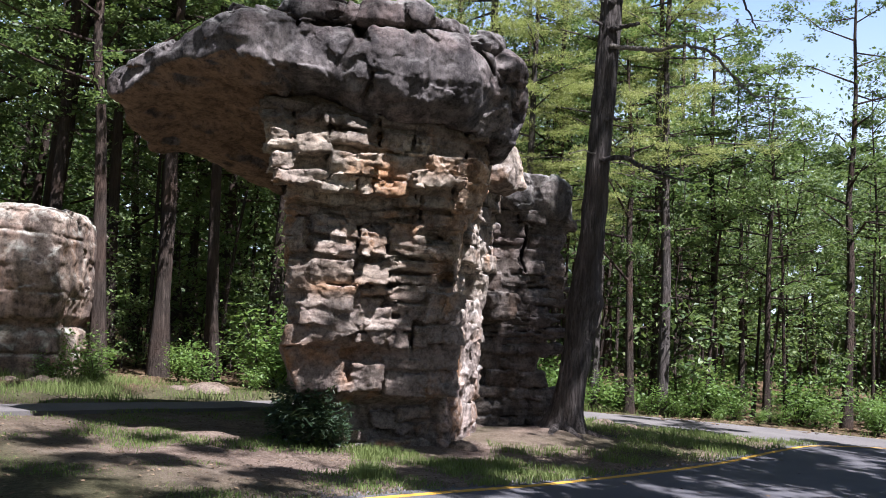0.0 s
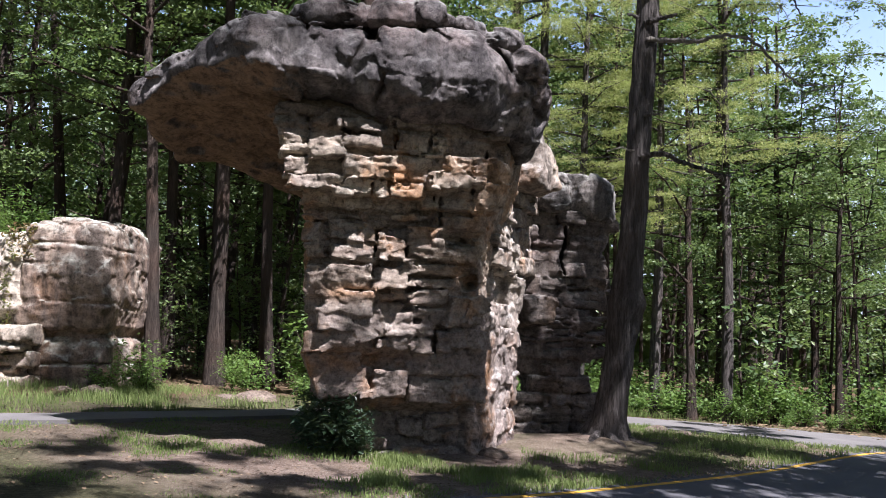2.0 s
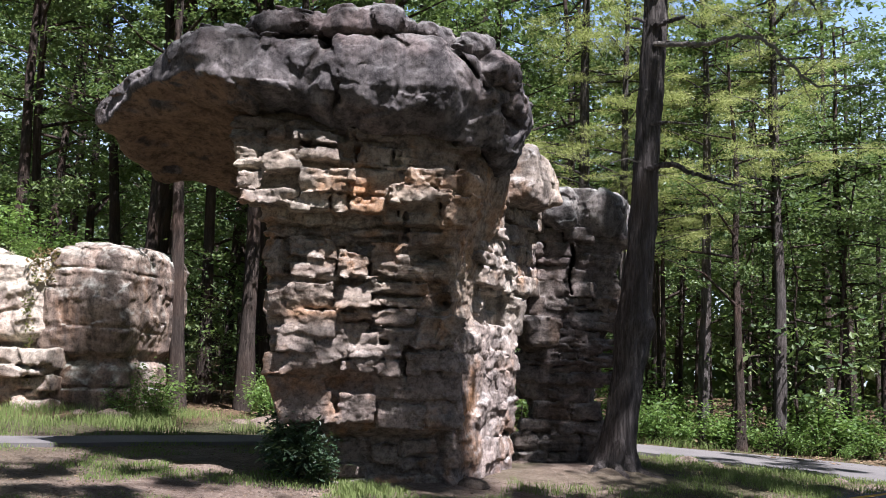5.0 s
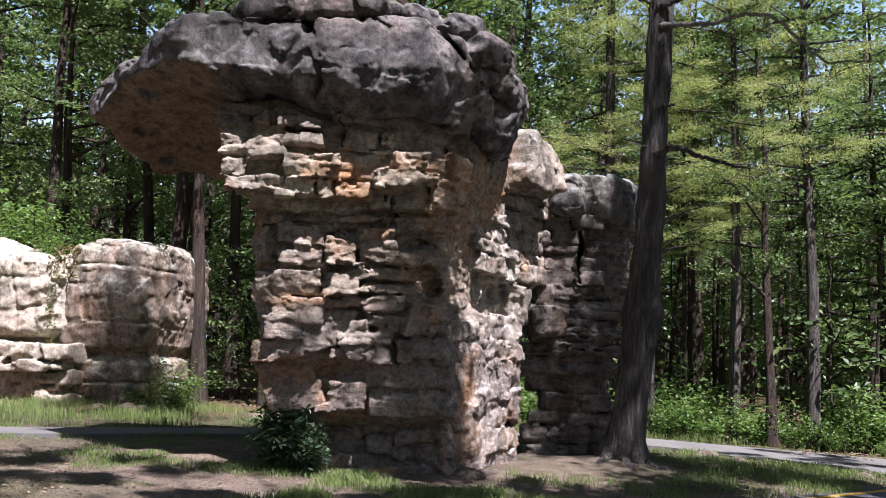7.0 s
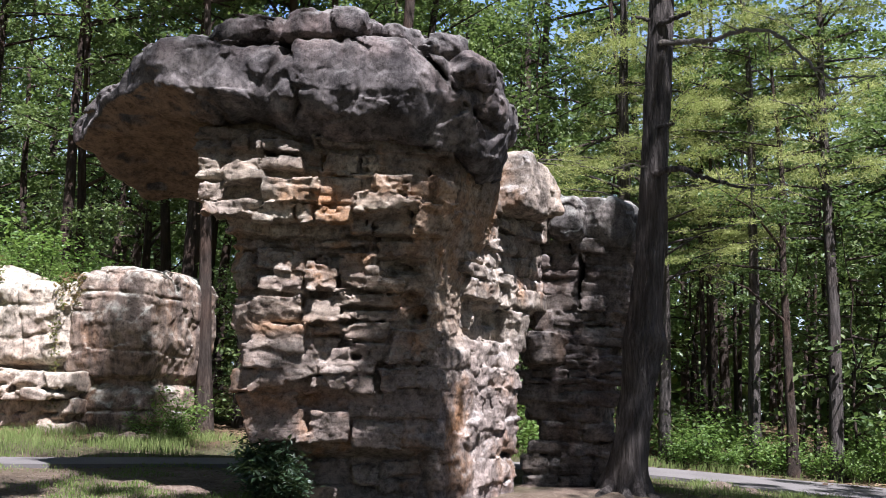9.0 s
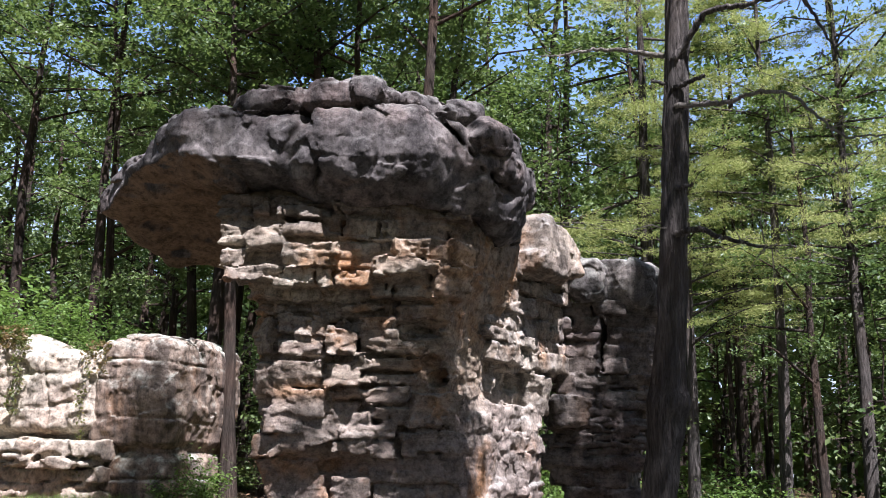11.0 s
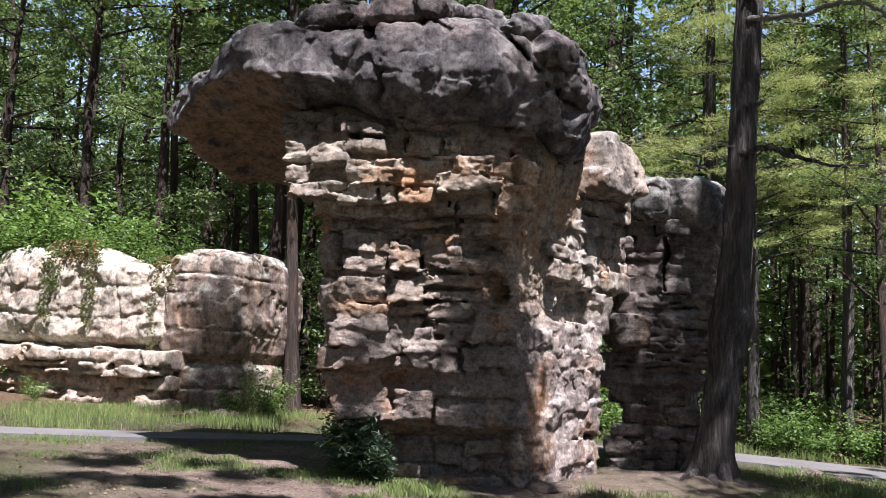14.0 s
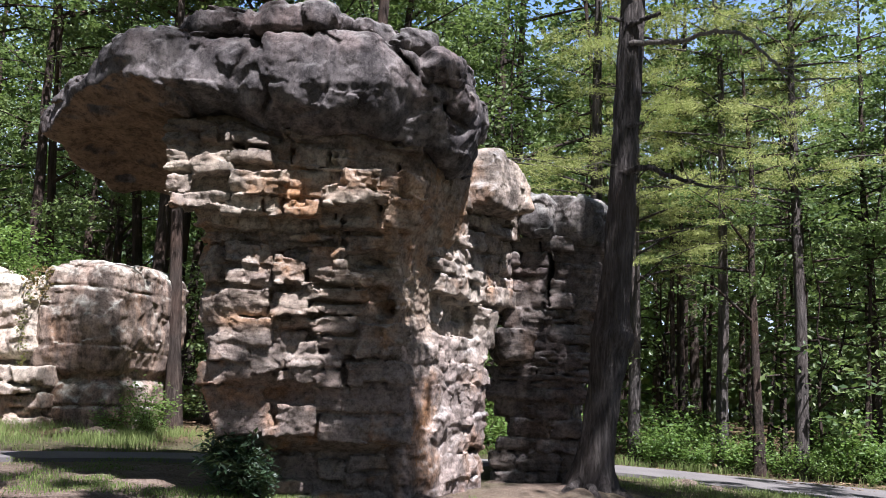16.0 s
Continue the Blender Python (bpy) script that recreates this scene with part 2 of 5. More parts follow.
def vnoise(x, y, z):
    """Smooth noise from -1 to 1 with cells one unit wide."""
    fx, fy, fz = np.floor(x), np.floor(y), np.floor(z)
    i, j, k = fx.astype(np.int32), fy.astype(np.int32), fz.astype(np.int32)
    u, v, w = x - fx, y - fy, z - fz
    u, v, w = u * u * (3 - 2 * u), v * v * (3 - 2 * v), w * w * (3 - 2 * w)
    i0, j0, k0, i1, j1, k1 = i & 63, j & 63, k & 63, (i + 1) & 63, (j + 1) & 63, (k + 1) & 63
    a = LATTICE[i0, j0, k0] * (1 - u) + LATTICE[i1, j0, k0] * u
    b = LATTICE[i0, j1, k0] * (1 - u) + LATTICE[i1, j1, k0] * u
    c = LATTICE[i0, j0, k1] * (1 - u) + LATTICE[i1, j0, k1] * u
    d = LATTICE[i0, j1, k1] * (1 - u) + LATTICE[i1, j1, k1] * u
    return 2 * ((a * (1 - v) + b * v) * (1 - w) + (c * (1 - v) + d * v) * w) - 1


def fbm(x, y, z, scale, octaves=3):
    total, amp = 0, 1.0
    for o in range(octaves):
        f = 2.03 ** o / scale
        total = total + amp * vnoise(x * f + 17.3 * o, y * f + 5.1 * o, z * f + 9.7 * o)
        amp *= 0.5
    return total


def smax(a, b, k):
    h = np.clip(0.5 + 0.5 * (a - b) / k, 0, 1)
    return b + (a - b) * h + k * h * (1 - h)


def smin(a, b, k):
    return -smax(-a, -b, k)


def step01(a, b, x):
    t = np.clip((x - a) / (b - a), 0, 1)
    return t * t * (3 - 2 * t)


def ball(P, c, r):
    """Signed distance, roughly, to an ellipsoid with the half-axes r."""
    q = np.sqrt(((P[0] - c[0]) / r[0]) ** 2 + ((P[1] - c[1]) / r[1]) ** 2 + ((P[2] - c[2]) / r[2]) ** 2)
    return (q - 1) * min(r)


def block(P, c, half, turn=0.0, k=0.08):
    """Signed distance, roughly, to a box with softened edges."""
    co, si = math.cos(radians(turn)), math.sin(radians(turn))
    x, y = P[0] - c[0], P[1] - c[1]
    u, v = x * co + y * si, -x * si + y * co
    return smax(smax(np.abs(u) - half[0], np.abs(v) - half[1], k), np.abs(P[2] - c[2]) - half[2], k)


def chips(P, size, seed):
    """Angular facets: each cell of broken rock has a flat face of its own tilt. About -1 to 1."""
    r = np.random.default_rng(seed)
    jit = r.uniform(0.15, 0.85, (3, 32768)).astype(np.float32)
    tilt = r.normal(0, 1, (4, 32768)).astype(np.float32)
    q = [(p / size).astype(np.float32).ravel() for p in P]
    base = [np.floor(c - 0.5).astype(np.int32) for c in q]
    frac = [c - b for c, b in zip(q, base)]
    best, out = np.full(q[0].shape, 1e9, np.float32), np.zeros(q[0].shape, np.float32)
    for i in (0, 1):
        for j in (0, 1):
            for k in (0, 1):
                key = (((base[0] + i) & 31) << 10) + (((base[1] + j) & 31) << 5) + ((base[2] + k) & 31)
                a, b, c = frac[0] - i - jit[0, key], frac[1] - j - jit[1, key], frac[2] - k - jit[2, key]
                d = a * a + b * b + c * c
                near = np.flatnonzero(d < best)
                at = key[near]
                out[near] = 0.45 * tilt[3, at] + 0.5 * (a[near] * tilt[0, at] + b[near] * tilt[1, at] + c[near] * tilt[2, at])
                best = np.minimum(best, d)
    return np.clip(out, -1.2, 1.2).reshape(P[0].shape)


def mesh_from(name, verts, faces, smooth=True):
    me = bpy.data.meshes.new(name)
    faces = np.asarray(faces, np.int32)
    m = faces.shape[1]
    me.vertices.add(len(verts))
    me.vertices.foreach_set("co", np.asarray(verts, np.float32).ravel())
    me.loops.add(faces.size)
    me.loops.foreach_set("vertex_index", faces.ravel())
    me.polygons.add(len(faces))
    me.polygons.foreach_set("loop_start", np.arange(0, faces.size, m, dtype=np.int32))
    me.polygons.foreach_set("use_smooth", np.full(len(faces), smooth))
    me.update(calc_edges=True)
    me.validate()
    return me


def banded(name, shape, lo, hi, h, step=4):
    """A mesh of the surface on which shape is zero, on a lattice of spacing h, worked out finely only near that surface."""
    n = [int((b - a) / (h * step)) + 1 for a, b in zip(lo, hi)]
    mid = [np.float32(a) + (np.arange(k, dtype=np.float32) + 0.5) * h * step - 0.5 * h for a, k in zip(lo, n)]
    G = np.meshgrid(*mid, indexing="ij")
    coarse = np.asarray(shape([g.ravel() for g in G]), np.float32).reshape(n)
    fine, f = np.abs(coarse) < 1.15 * h * step + 0.03, coarse
    for axis in range(3):
        fine, f = np.repeat(fine, step, axis), np.repeat(f, step, axis)
    at = np.nonzero(fine)
    out = np.empty(len(at[0]), np.float32)
    for i in range(0, len(out), 80000):
        out[i:i + 80000] = shape([np.float32(a) + k[i:i + 80000].astype(np.float32) * np.float32(h) for a, k in zip(lo, at)])
    f[at] = out
    return net(name, f, lo, h)


def net(name, f, lo, h):
    """The mesh on which the lattice f is zero."""
    f[0], f[-1], f[:, 0], f[:, -1], f[:, :, 0], f[:, :, -1] = 1, 1, 1, 1, 1, 1
    inside = f < 0
    nx, ny, nz = f.shape
    count = np.zeros((nx - 1, ny - 1, nz - 1), np.int8)
    corners = [(i, j, k) for i in (0, 1) for j in (0, 1) for k in (0, 1)]
    for i, j, k in corners:
        count += inside[i:nx - 1 + i, j:ny - 1 + j, k:nz - 1 + k]
    cells = np.argwhere((count > 0) & (count < 8))
    vals = np.stack([f[cells[:, 0] + i, cells[:, 1] + j, cells[:, 2] + k] for i, j, k in corners], 1)
    total, hits = np.zeros((len(cells), 3)), np.zeros(len(cells))
    for a in range(8):
        for axis in range(3):
            if corners[a][axis]:
                continue
            b = a + (4, 2, 1)[axis]
            cross = (vals[:, a] < 0) != (vals[:, b] < 0)
            t = np.where(cross, vals[:, a] / np.where(cross, vals[:, a] - vals[:, b], 1), 0)
            at = np.tile(np.array(corners[a], float), (len(cells), 1))
            at[:, axis] = t
            total += at * cross[:, None]
            hits += cross
    verts = (cells + total / hits[:, None]) * h + np.array(lo)
    ids = np.full(count.shape, -1, np.int32)
    ids[tuple(cells.T)] = np.arange(len(cells))
    quads = []
    for axis in range(3):
        p, q = (axis + 1) % 3, (axis + 2) % 3
        a = np.take(inside, range(f.shape[axis] - 1), axis)
        b = np.take(inside, range(1, f.shape[axis]), axis)
        e = np.argwhere(a != b)
        e = e[(e[:, p] > 0) & (e[:, q] > 0) & (e[:, p] < f.shape[p] - 1) & (e[:, q] < f.shape[q] - 1)]
        ring = []
        for dp, dq in ((0, 0), (-1, 0), (-1, -1), (0, -1)):
            c = e.copy()
            c[:, p] += dp
            c[:, q] += dq
            ring.append(ids[tuple(c.T)])
        ring = np.stack(ring, 1)
        out = a[tuple(e.T)]
        ring[~out] = ring[~out][:, ::-1]
        quads.append(ring)
    return mesh_from(name, verts, np.concatenate(quads))


def thing(name, at=(0, 0, 0), **tags):
    ob = new(name)
    ob.empty_display_size = 0.2
    ob.location = at
    return tagged(ob, **tags)


def part(name, mesh, material, parent=None, label="", kind=""):
    ob = new(name, mesh)
    if not mesh.materials:
        mesh.materials.append(material)
    ob.parent = parent
    return tagged(ob, label=label, kind=kind)


def tube(points, radii, sides=8, rough=0.0, seed=0):
    """Rings of vertices and quads along a line of points; the last ring is closed to a tip."""
    r = np.random.default_rng(seed)
    pts = np.array(points, float)
    way = np.gradient(pts, axis=0)
    way /= np.linalg.norm(way, axis=1)[:, None] + 1e-9
    ref = np.array([0.0, 1.0, 0.0]) if abs(way[0][2]) > 0.7 else np.array([0.0, 0.0, 1.0])
    verts, faces = [], []
    ang = np.linspace(0, 2 * math.pi, sides, endpoint=False)
    for i, p in enumerate(pts):
        a = np.cross(way[i], ref)
        a /= np.linalg.norm(a) + 1e-9
        b = np.cross(way[i], a)
        rr = radii[i] * (1 + rough * r.uniform(-1, 1, sides))
        verts.append(p + np.outer(np.cos(ang) * rr, a) + np.outer(np.sin(ang) * rr, b))
    for i in range(len(pts) - 1):
        for j in range(sides):
            k = (j + 1) % sides
            faces.append((i * sides + j, i * sides + k, (i + 1) * sides + k, (i + 1) * sides + j))
    return np.concatenate(verts), np.array(faces)


def joined(pieces):
    verts, faces, at = [], [], 0
    for v, f in pieces:
        verts.append(v)
        faces.append(np.asarray(f) + at)
        at += len(v)
    return np.concatenate(verts), np.concatenate(faces)


def leaves(centres, size, seed, flat=0.35, narrow=0.55):
    """A four-cornered leaf at every centre."""
    r = np.random.default_rng(seed)
    n = len(centres)
    nrm = r.normal(size=(n, 3))
    nrm[:, 2] = np.abs(nrm[:, 2]) + flat * 2
    nrm /= np.linalg.norm(nrm, axis=1)[:, None]
    d = np.cross(nrm, r.normal(size=(n, 3)))
    d /= np.linalg.norm(d, axis=1)[:, None]
    w = np.cross(nrm, d)
    s = (size * r.uniform(0.6, 1.4, n))[:, None]
    c = np.asarray(centres)
    v = np.stack([c - d * s * 0.5, c + w * s * narrow * 0.5 + nrm * s * 0.08, c + d * s * 0.5, c - w * s * narrow * 0.5 + nrm * s * 0.08], 1)
    return v.reshape(-1, 3), np.arange(4 * n).reshape(-1, 4)


# ---- ground, road and path ----
def ground_z(x, y):
    z = -0.045 * (np.clip(x, -25, 25) - 1.5) - 0.02 * np.maximum(0, y - 17) + 0.05 * np.maximum(0, np.minimum(y, 45) - 30)
    return z


def line_points(pts, n):
    """A smooth line through the points, with n places on it."""
    pts = np.array(pts, float)
    k = np.arange(len(pts))
    t = np.linspace(0, len(pts) - 1, n)
    i = np.clip(t.astype(int), 0, len(pts) - 2)
    u = (t - i)[:, None]
    p0, p1, p2, p3 = pts[np.maximum(i - 1, 0)], pts[i], pts[i + 1], pts[np.minimum(i + 2, len(pts) - 1)]
    return 0.5 * (2 * p1 + (p2 - p0) * u + (2 * p0 - 5 * p1 + 4 * p2 - p3) * u ** 2 + (3 * p1 - p0 - 3 * p2 + p3) * u ** 3)


ROAD_EDGE = line_points([(-16, -0.5), (-8, 3.0), (-3.0, 6.4), (0.4, 9.33), (1.73, 10.54), (4.15, 13.15), (6.32, 16.03), (7.7, 17.5), (9.8, 18.3), (13.5, 18.0), (20, 15.5), (28, 10)], 160)
PATH_MID = line_points([(-13.5, 7.6), (-9.4, 9.8), (-6.15, 12.5), (-4.8, 14.05), (-3.7, 15.3), (-2.7, 16.6), (-0.4, 19.2), (2.4, 20.9), (4.9, 20.4), (6.6, 20.0), (8.6, 19.6), (10.5, 18.9)], 130)


def path_half(x):
    """Half the path's width: it widens to meet the road."""
    return 0.42 + 0.7 * step01(-0.5, 2.6, np.asarray(x)) + 0.95 * step01(2.6, 6.6, np.asarray(x))


def near_line(x, y, line):
    d = np.full(x.shape, 1e9)
    for p in line[::2]:
        d = np.minimum(d, (x - p[0]) ** 2 + (y - p[1]) ** 2)
    return np.sqrt(d)


def right_of(line, x, y):
    """Metres to the right of a line, seen along it."""
    best, side = np.full(x.shape, 1e9), np.zeros(x.shape)
    for a, b in zip(line[:-1:2], line[1::2]):
        d = (x - a[0]) ** 2 + (y - a[1]) ** 2
        cross = (x - a[0]) * (b[1] - a[1]) - (y - a[1]) * (b[0] - a[0])
        side = np.where(d < best, cross, side)
        best = np.minimum(best, d)
    return np.sign(side) * np.sqrt(best)


def right_of_road(x, y):
    return right_of(ROAD_EDGE, x, y)


gx = np.concatenate([[-900, -400, -150, -80, -50, -35], np.arange(-26, -10, 0.5), np.arange(-10, 10, 0.14), np.arange(10, 26, 0.5), [30, 40, 60, 100, 200, 450, 900]])
gy = np.concatenate([[-900, -300, -100, -40, -20, -10], np.arange(-5, 6, 0.5), np.arange(6, 22, 0.14), np.arange(22, 48, 0.6), [50, 60, 80, 130, 250, 500, 900]])
GX, GY = np.meshgrid(gx, gy, indexing="ij")
bumps = 0.05 * fbm(GX, GY, GX * 0 + 3, 1.3, 4)
dr, dp = right_of_road(GX, GY), near_line(GX, GY, PATH_MID)
quiet = np.minimum(step01(0.0, 0.5, -dr), step01(0.05, 0.5, dp - path_half(GX)))
GZ = ground_z(GX, GY) + bumps * quiet - 0.05 * (1 - quiet)
GZ = GZ + 0.16 * np.exp(-(((GX - 2.2) / 1.1) ** 2 + ((GY - 14.9) / 1.1) ** 2))
gv = np.stack([GX, GY, GZ], -1).reshape(-1, 3)
gi = np.arange(GX.size).reshape(GX.shape)
gf = np.stack([gi[:-1, :-1], gi[1:, :-1], gi[1:, 1:], gi[:-1, 1:]], -1).reshape(-1, 4)
ground_mesh = mesh_from("ground", gv, gf)
wob = fbm(GX, GY, GX * 0, 1.1, 3)
bare = np.clip(1.35 - np.hypot((GX + 2.0) / 4.2, (GY - 11.8) / 2.6) + 0.5 * wob, 0, 1) ** 0.7
bare = np.maximum(bare, np.clip(1.1 - np.hypot((GX - 1.9) / 1.5, (GY - 14.8) / 2.0) + 0.3 * wob, 0, 1))
bare = np.maximum(bare, np.clip(0.9 - np.abs(dr + 0.35) / 0.45 + 0.5 * wob, 0, 1))
woods = np.clip((dp - 2.0) / 1.5 + 0.6 * wob, 0, 1) * ((GY > 17 + 0.3 * GX) | (GX < -9)) * (dr < -0.6)
for key, val in (("bare", bare), ("woods", woods)):
    at = ground_mesh.attributes.new(key, "FLOAT", "POINT")
    at.data.foreach_set("value", val.astype(np.float32).ravel())
ground = tagged(part("ground", ground_mesh, GROUND), "dappled grassy ground with bare trodden soil and leaf litter", "ground", kind="structure")


def strip(name, left, right, lift, material, cells=6):
    """A paved strip between two lines, with a thin edge all round."""
    n = len(left)
    rows = []
    for c in range(cells + 1):
        q = left + (right - left) * c / cells
        rows.append(np.column_stack([q, ground_z(q[:, 0], q[:, 1]) + lift]))
    low = [r - np.array([0, 0, 0.1]) for r in (rows[0], rows[-1])]
    rows = [low[0]] + rows + [low[1]]
    v = np.concatenate(rows)
    i = np.arange(len(v)).reshape(len(rows), n)
    f = np.stack([i[:-1, :-1], i[1:, :-1], i[1:, 1:], i[:-1, 1:]], -1).reshape(-1, 4)[:, ::-1]
    return part(name, mesh_from(name, v, f, False), material)


def offset(line, d):
    t = np.gradient(line, axis=0)
    t /= np.linalg.norm(t, axis=1)[:, None]
    return line + np.column_stack([t[:, 1], -t[:, 0]]) * d


wig = 0.05 * np.sin(np.arange(160) * 1.7) * np.sin(np.arange(160) * 0.43)
road = tagged(strip("road", offset(ROAD_EDGE, wig[:, None] - 0.10), offset(ROAD_EDGE, 4.2), 0.012, ASPHALT), "dark grey asphalt road with dappled shade", "road", kind="structure")
line = tagged(strip("road_line", offset(ROAD_EDGE, 0.03), offset(ROAD_EDGE, 0.115), 0.017, PAINT, 1), "worn yellow painted edge line on the asphalt", "road line", kind="structure")
path = tagged(strip("footpath", offset(PATH_MID, -path_half(PATH_MID[:, :1])), offset(PATH_MID, path_half(PATH_MID[:, :1])), 0.010, PATH_ASPHALT, 4), "narrow pale grey asphalt path curving behind the rock", "path", kind="structure")

# ---- the mushroom-shaped rock ----
formation = thing("rock_formation", (0, 12.5, 0), label="mushroom-shaped layered sandstone outcrop with a dark overhanging cap", category="rock")
# the stem's outline by height: front at x = -0.7, how far the front slants back to the right, its two sides
PZ = (-0.4, 0.2, 0.35, 0.5, 0.62, 0.72, 0.85, 1.1, 1.35, 1.5, 1.75, 2.0, 2.3, 2.55, 2.8, 3.0, 3.2, 3.3, 3.4, 3.6, 3.8, 4.1, 4.4, 4.8)
P_FRONT = (12.12, 12.12, 12.2, 12.2, 12.15, 11.95, 11.75, 11.63, 11.58, 11.46, 11.42, 11.32, 11.25, 11.2, 11.18, 11.16, 11.13, 10.95, 10.82, 10.8, 10.78, 10.78, 10.95, 11.0)
P_SLANT = (0.5, 0.5, 0.5, 0.5, 0.5, 0.5, 0.42, 0.4, 0.42, 0.45, 0.48, 0.38, 0.36, 0.33, 0.25, 0.22, 0.25, 0.3, 0.32, 0.32, 0.3, 0.3, 0.28, 0.28)
P_LEFT = (-1.2, -1.2, -1.15, -1.25, -1.35, -1.5, -1.6, -1.62, -1.62, -1.66, -1.7, -1.72, -1.75, -1.77, -1.77, -1.77, -1.76, -1.74, -1.74, -1.85, -1.95, -2.0, -2.02, -2.05)
P_RIGHT = (0.45, 0.45, 0.42, 0.4, 0.4, 0.38, 0.38, 0.38, 0.36, 0.36, 0.36, 0.37, 0.38, 0.4, 0.42, 0.44, 0.5, 0.55, 0.6, 0.68, 0.72, 0.78, 0.8, 0.8)


def stem_front(x, z):
    """Where the stem's front stands, and its slant there."""
    s, over, left = np.interp(z, PZ, P_SLANT), np.maximum(0, x), np.maximum(0, -1.25 - x) * step01(3.45, 3.1, z)
    return np.interp(z, PZ, P_FRONT) + s * (x + 0.7) + 0.8 * over ** 2 + 1.1 * left ** 2, s + 1.6 * over - 2.2 * left


# blocks and ledges of the stem: left, right, bottom, top, how far proud
HIGH_LEDGES = (
    (-1.86, -1.56, 3.74, 3.97, -0.02), (-1.56, -1.36, 4.1, 4.23, 0.0), (-1.26, -0.77, 4.02, 4.19, 0.02), (-1.56, -1.17, 3.69, 3.95, 0.06), (-1.23, -0.74, 3.82, 3.99, 0.04),
    (-1.17, -0.56, 3.48, 3.74, 0.08), (-1.80, -1.56, 3.49, 3.70, 0.0), (-1.4, -1.13, 3.36, 3.51, 0.03), (0.05, 0.38, 3.6, 3.81, 0.08), (-0.17, 0.49, 3.4, 3.6, 0.08),
    (0.6, 0.76, 3.54, 3.85, 0.05), (0.42, 0.73, 3.18, 3.54, 0.03), (-0.61, 0.04, 3.81, 4.07, -0.12), (-0.64, -0.15, 3.5, 3.79, -0.11), (-1.95, -1.26, 4.2, 4.36, -0.1), (-1.26, -0.68, 4.21, 4.37, -0.1), (-0.68, 0.83, 4.1, 4.37, -0.1))
SHELVES = (
    (-1.78, -1.26, 3.33, 3.48, 0.05), (-1.26, -0.83, 3.29, 3.47, 0.03), (-0.83, -0.64, 3.28, 3.48, 0.02), (-0.64, -0.22, 3.28, 3.46, -0.01), (-1.78, -1.36, 3.16, 3.31, -0.03), (-1.36, -1.18, 3.15, 3.3, -0.08),
    (-1.2, -0.86, 3.13, 3.29, 0.0), (-0.9, -0.43, 3.13, 3.26, -0.08), (-1.74, -1.36, 3.02, 3.14, -0.08), (-1.36, -0.83, 3.02, 3.12, -0.12), (-0.83, -0.12, 3.03, 3.12, -0.03), (-0.26, 0.37, 3.16, 3.4, -0.06), (-0.06, 0.57, 2.9, 3.15, -0.08))
MID_BLOCKS = (
    (-1.75, -1.45, 2.74, 3.0, 0.0), (-1.72, -1.46, 2.53, 2.74, -0.02), (-1.38, -0.86, 2.76, 3.01, 0.0), (-1.36, -0.86, 2.53, 2.76, -0.01), (-0.83, -0.46, 2.55, 2.87, 0.05), (-0.50, 0.0, 2.56, 2.99, 0.06), (-0.2, 0.25, 2.53, 2.71, 0.09),
    (-1.72, -1.4, 2.08, 2.51, -0.01), (-1.38, -0.86, 2.18, 2.49, 0.01), (-0.84, -0.46, 2.18, 2.49, 0.03), (-0.46, 0.2, 2.36, 2.53, 0.04), (-0.46, 0.17, 2.21, 2.36, 0.01))
LOW_BLOCKS = (
    (-0.84, -0.43, 2.04, 2.18, 0.01), (-1.42, -0.84, 1.85, 2.17, 0.04), (-0.83, -0.48, 1.81, 2.04, -0.02), (-0.5, -0.2, 1.81, 1.98, 0.03), (-0.45, 0.04, 1.99, 2.21, 0.03), (-0.2, 0.17, 1.78, 2.0, 0.0), (0.05, 0.54, 1.75, 2.16, 0.02),
    (-1.5, -1.08, 1.66, 1.95, 0.05), (-1.1, -0.7, 1.55, 1.84, 0.04), (-0.73, -0.16, 1.61, 1.81, 0.06), (-0.83, -0.4, 1.43, 1.61, 0.04), (-0.43, -0.14, 1.38, 1.61, 0.05), (-0.12, 0.05, 1.43, 1.72, 0.04), (0.05, 0.54, 1.48, 1.75, 0.02), (-1.66, -1.08, 1.43, 1.68, 0.01))
FOOT_BLOCKS = (
    (-0.92, -0.47, 0.84, 1.22, 0.06), (-0.49, 0.12, 0.76, 1.1, 0.03), (0.1, 0.5, 0.76, 1.16, 0.05), (-1.6, -0.92, 0.81, 1.4, 0.01), (-0.49, 0.54, 1.1, 1.5, -0.02),
    (-0.64, -0.32, 0.28, 0.57, 0.04), (-0.29, 0.46, 0.4, 0.63, 0.07), (-0.07, 0.5, 0.2, 0.41, 0.07), (-0.34, -0.05, 0.2, 0.4, 0.03), (-1.14, -0.6, 0.12, 0.34, 0.0), (-0.66, -0.02, -0.1, 0.2, 0.05), (-0.03, 0.5, -0.1, 0.2, 0.06), (-1.07, -0.64, -0.1, 0.14, 0.04))


def ripple(P, big, small, seed=0.0):
    """The places P pushed about, so that straight edges come out weathered."""
    x, y, z = P
    q = (x + seed, y - seed, z)
    dx = big * fbm(q[0], q[1], z, 0.5, 2) + small * fbm(q[0] + 31, q[1], z, 0.13, 2)
    dy = big * fbm(q[0], q[1] + 13, z, 0.5, 2) + small * fbm(q[0], q[1] + 43, z, 0.13, 2)
    dz = 0.7 * big * fbm(q[0] + 7, q[1], z + 29, 0.6, 2) + 0.8 * small * fbm(q[0], q[1], z + 53, 0.13, 2)
    return x + dx, y + dy, z + dz


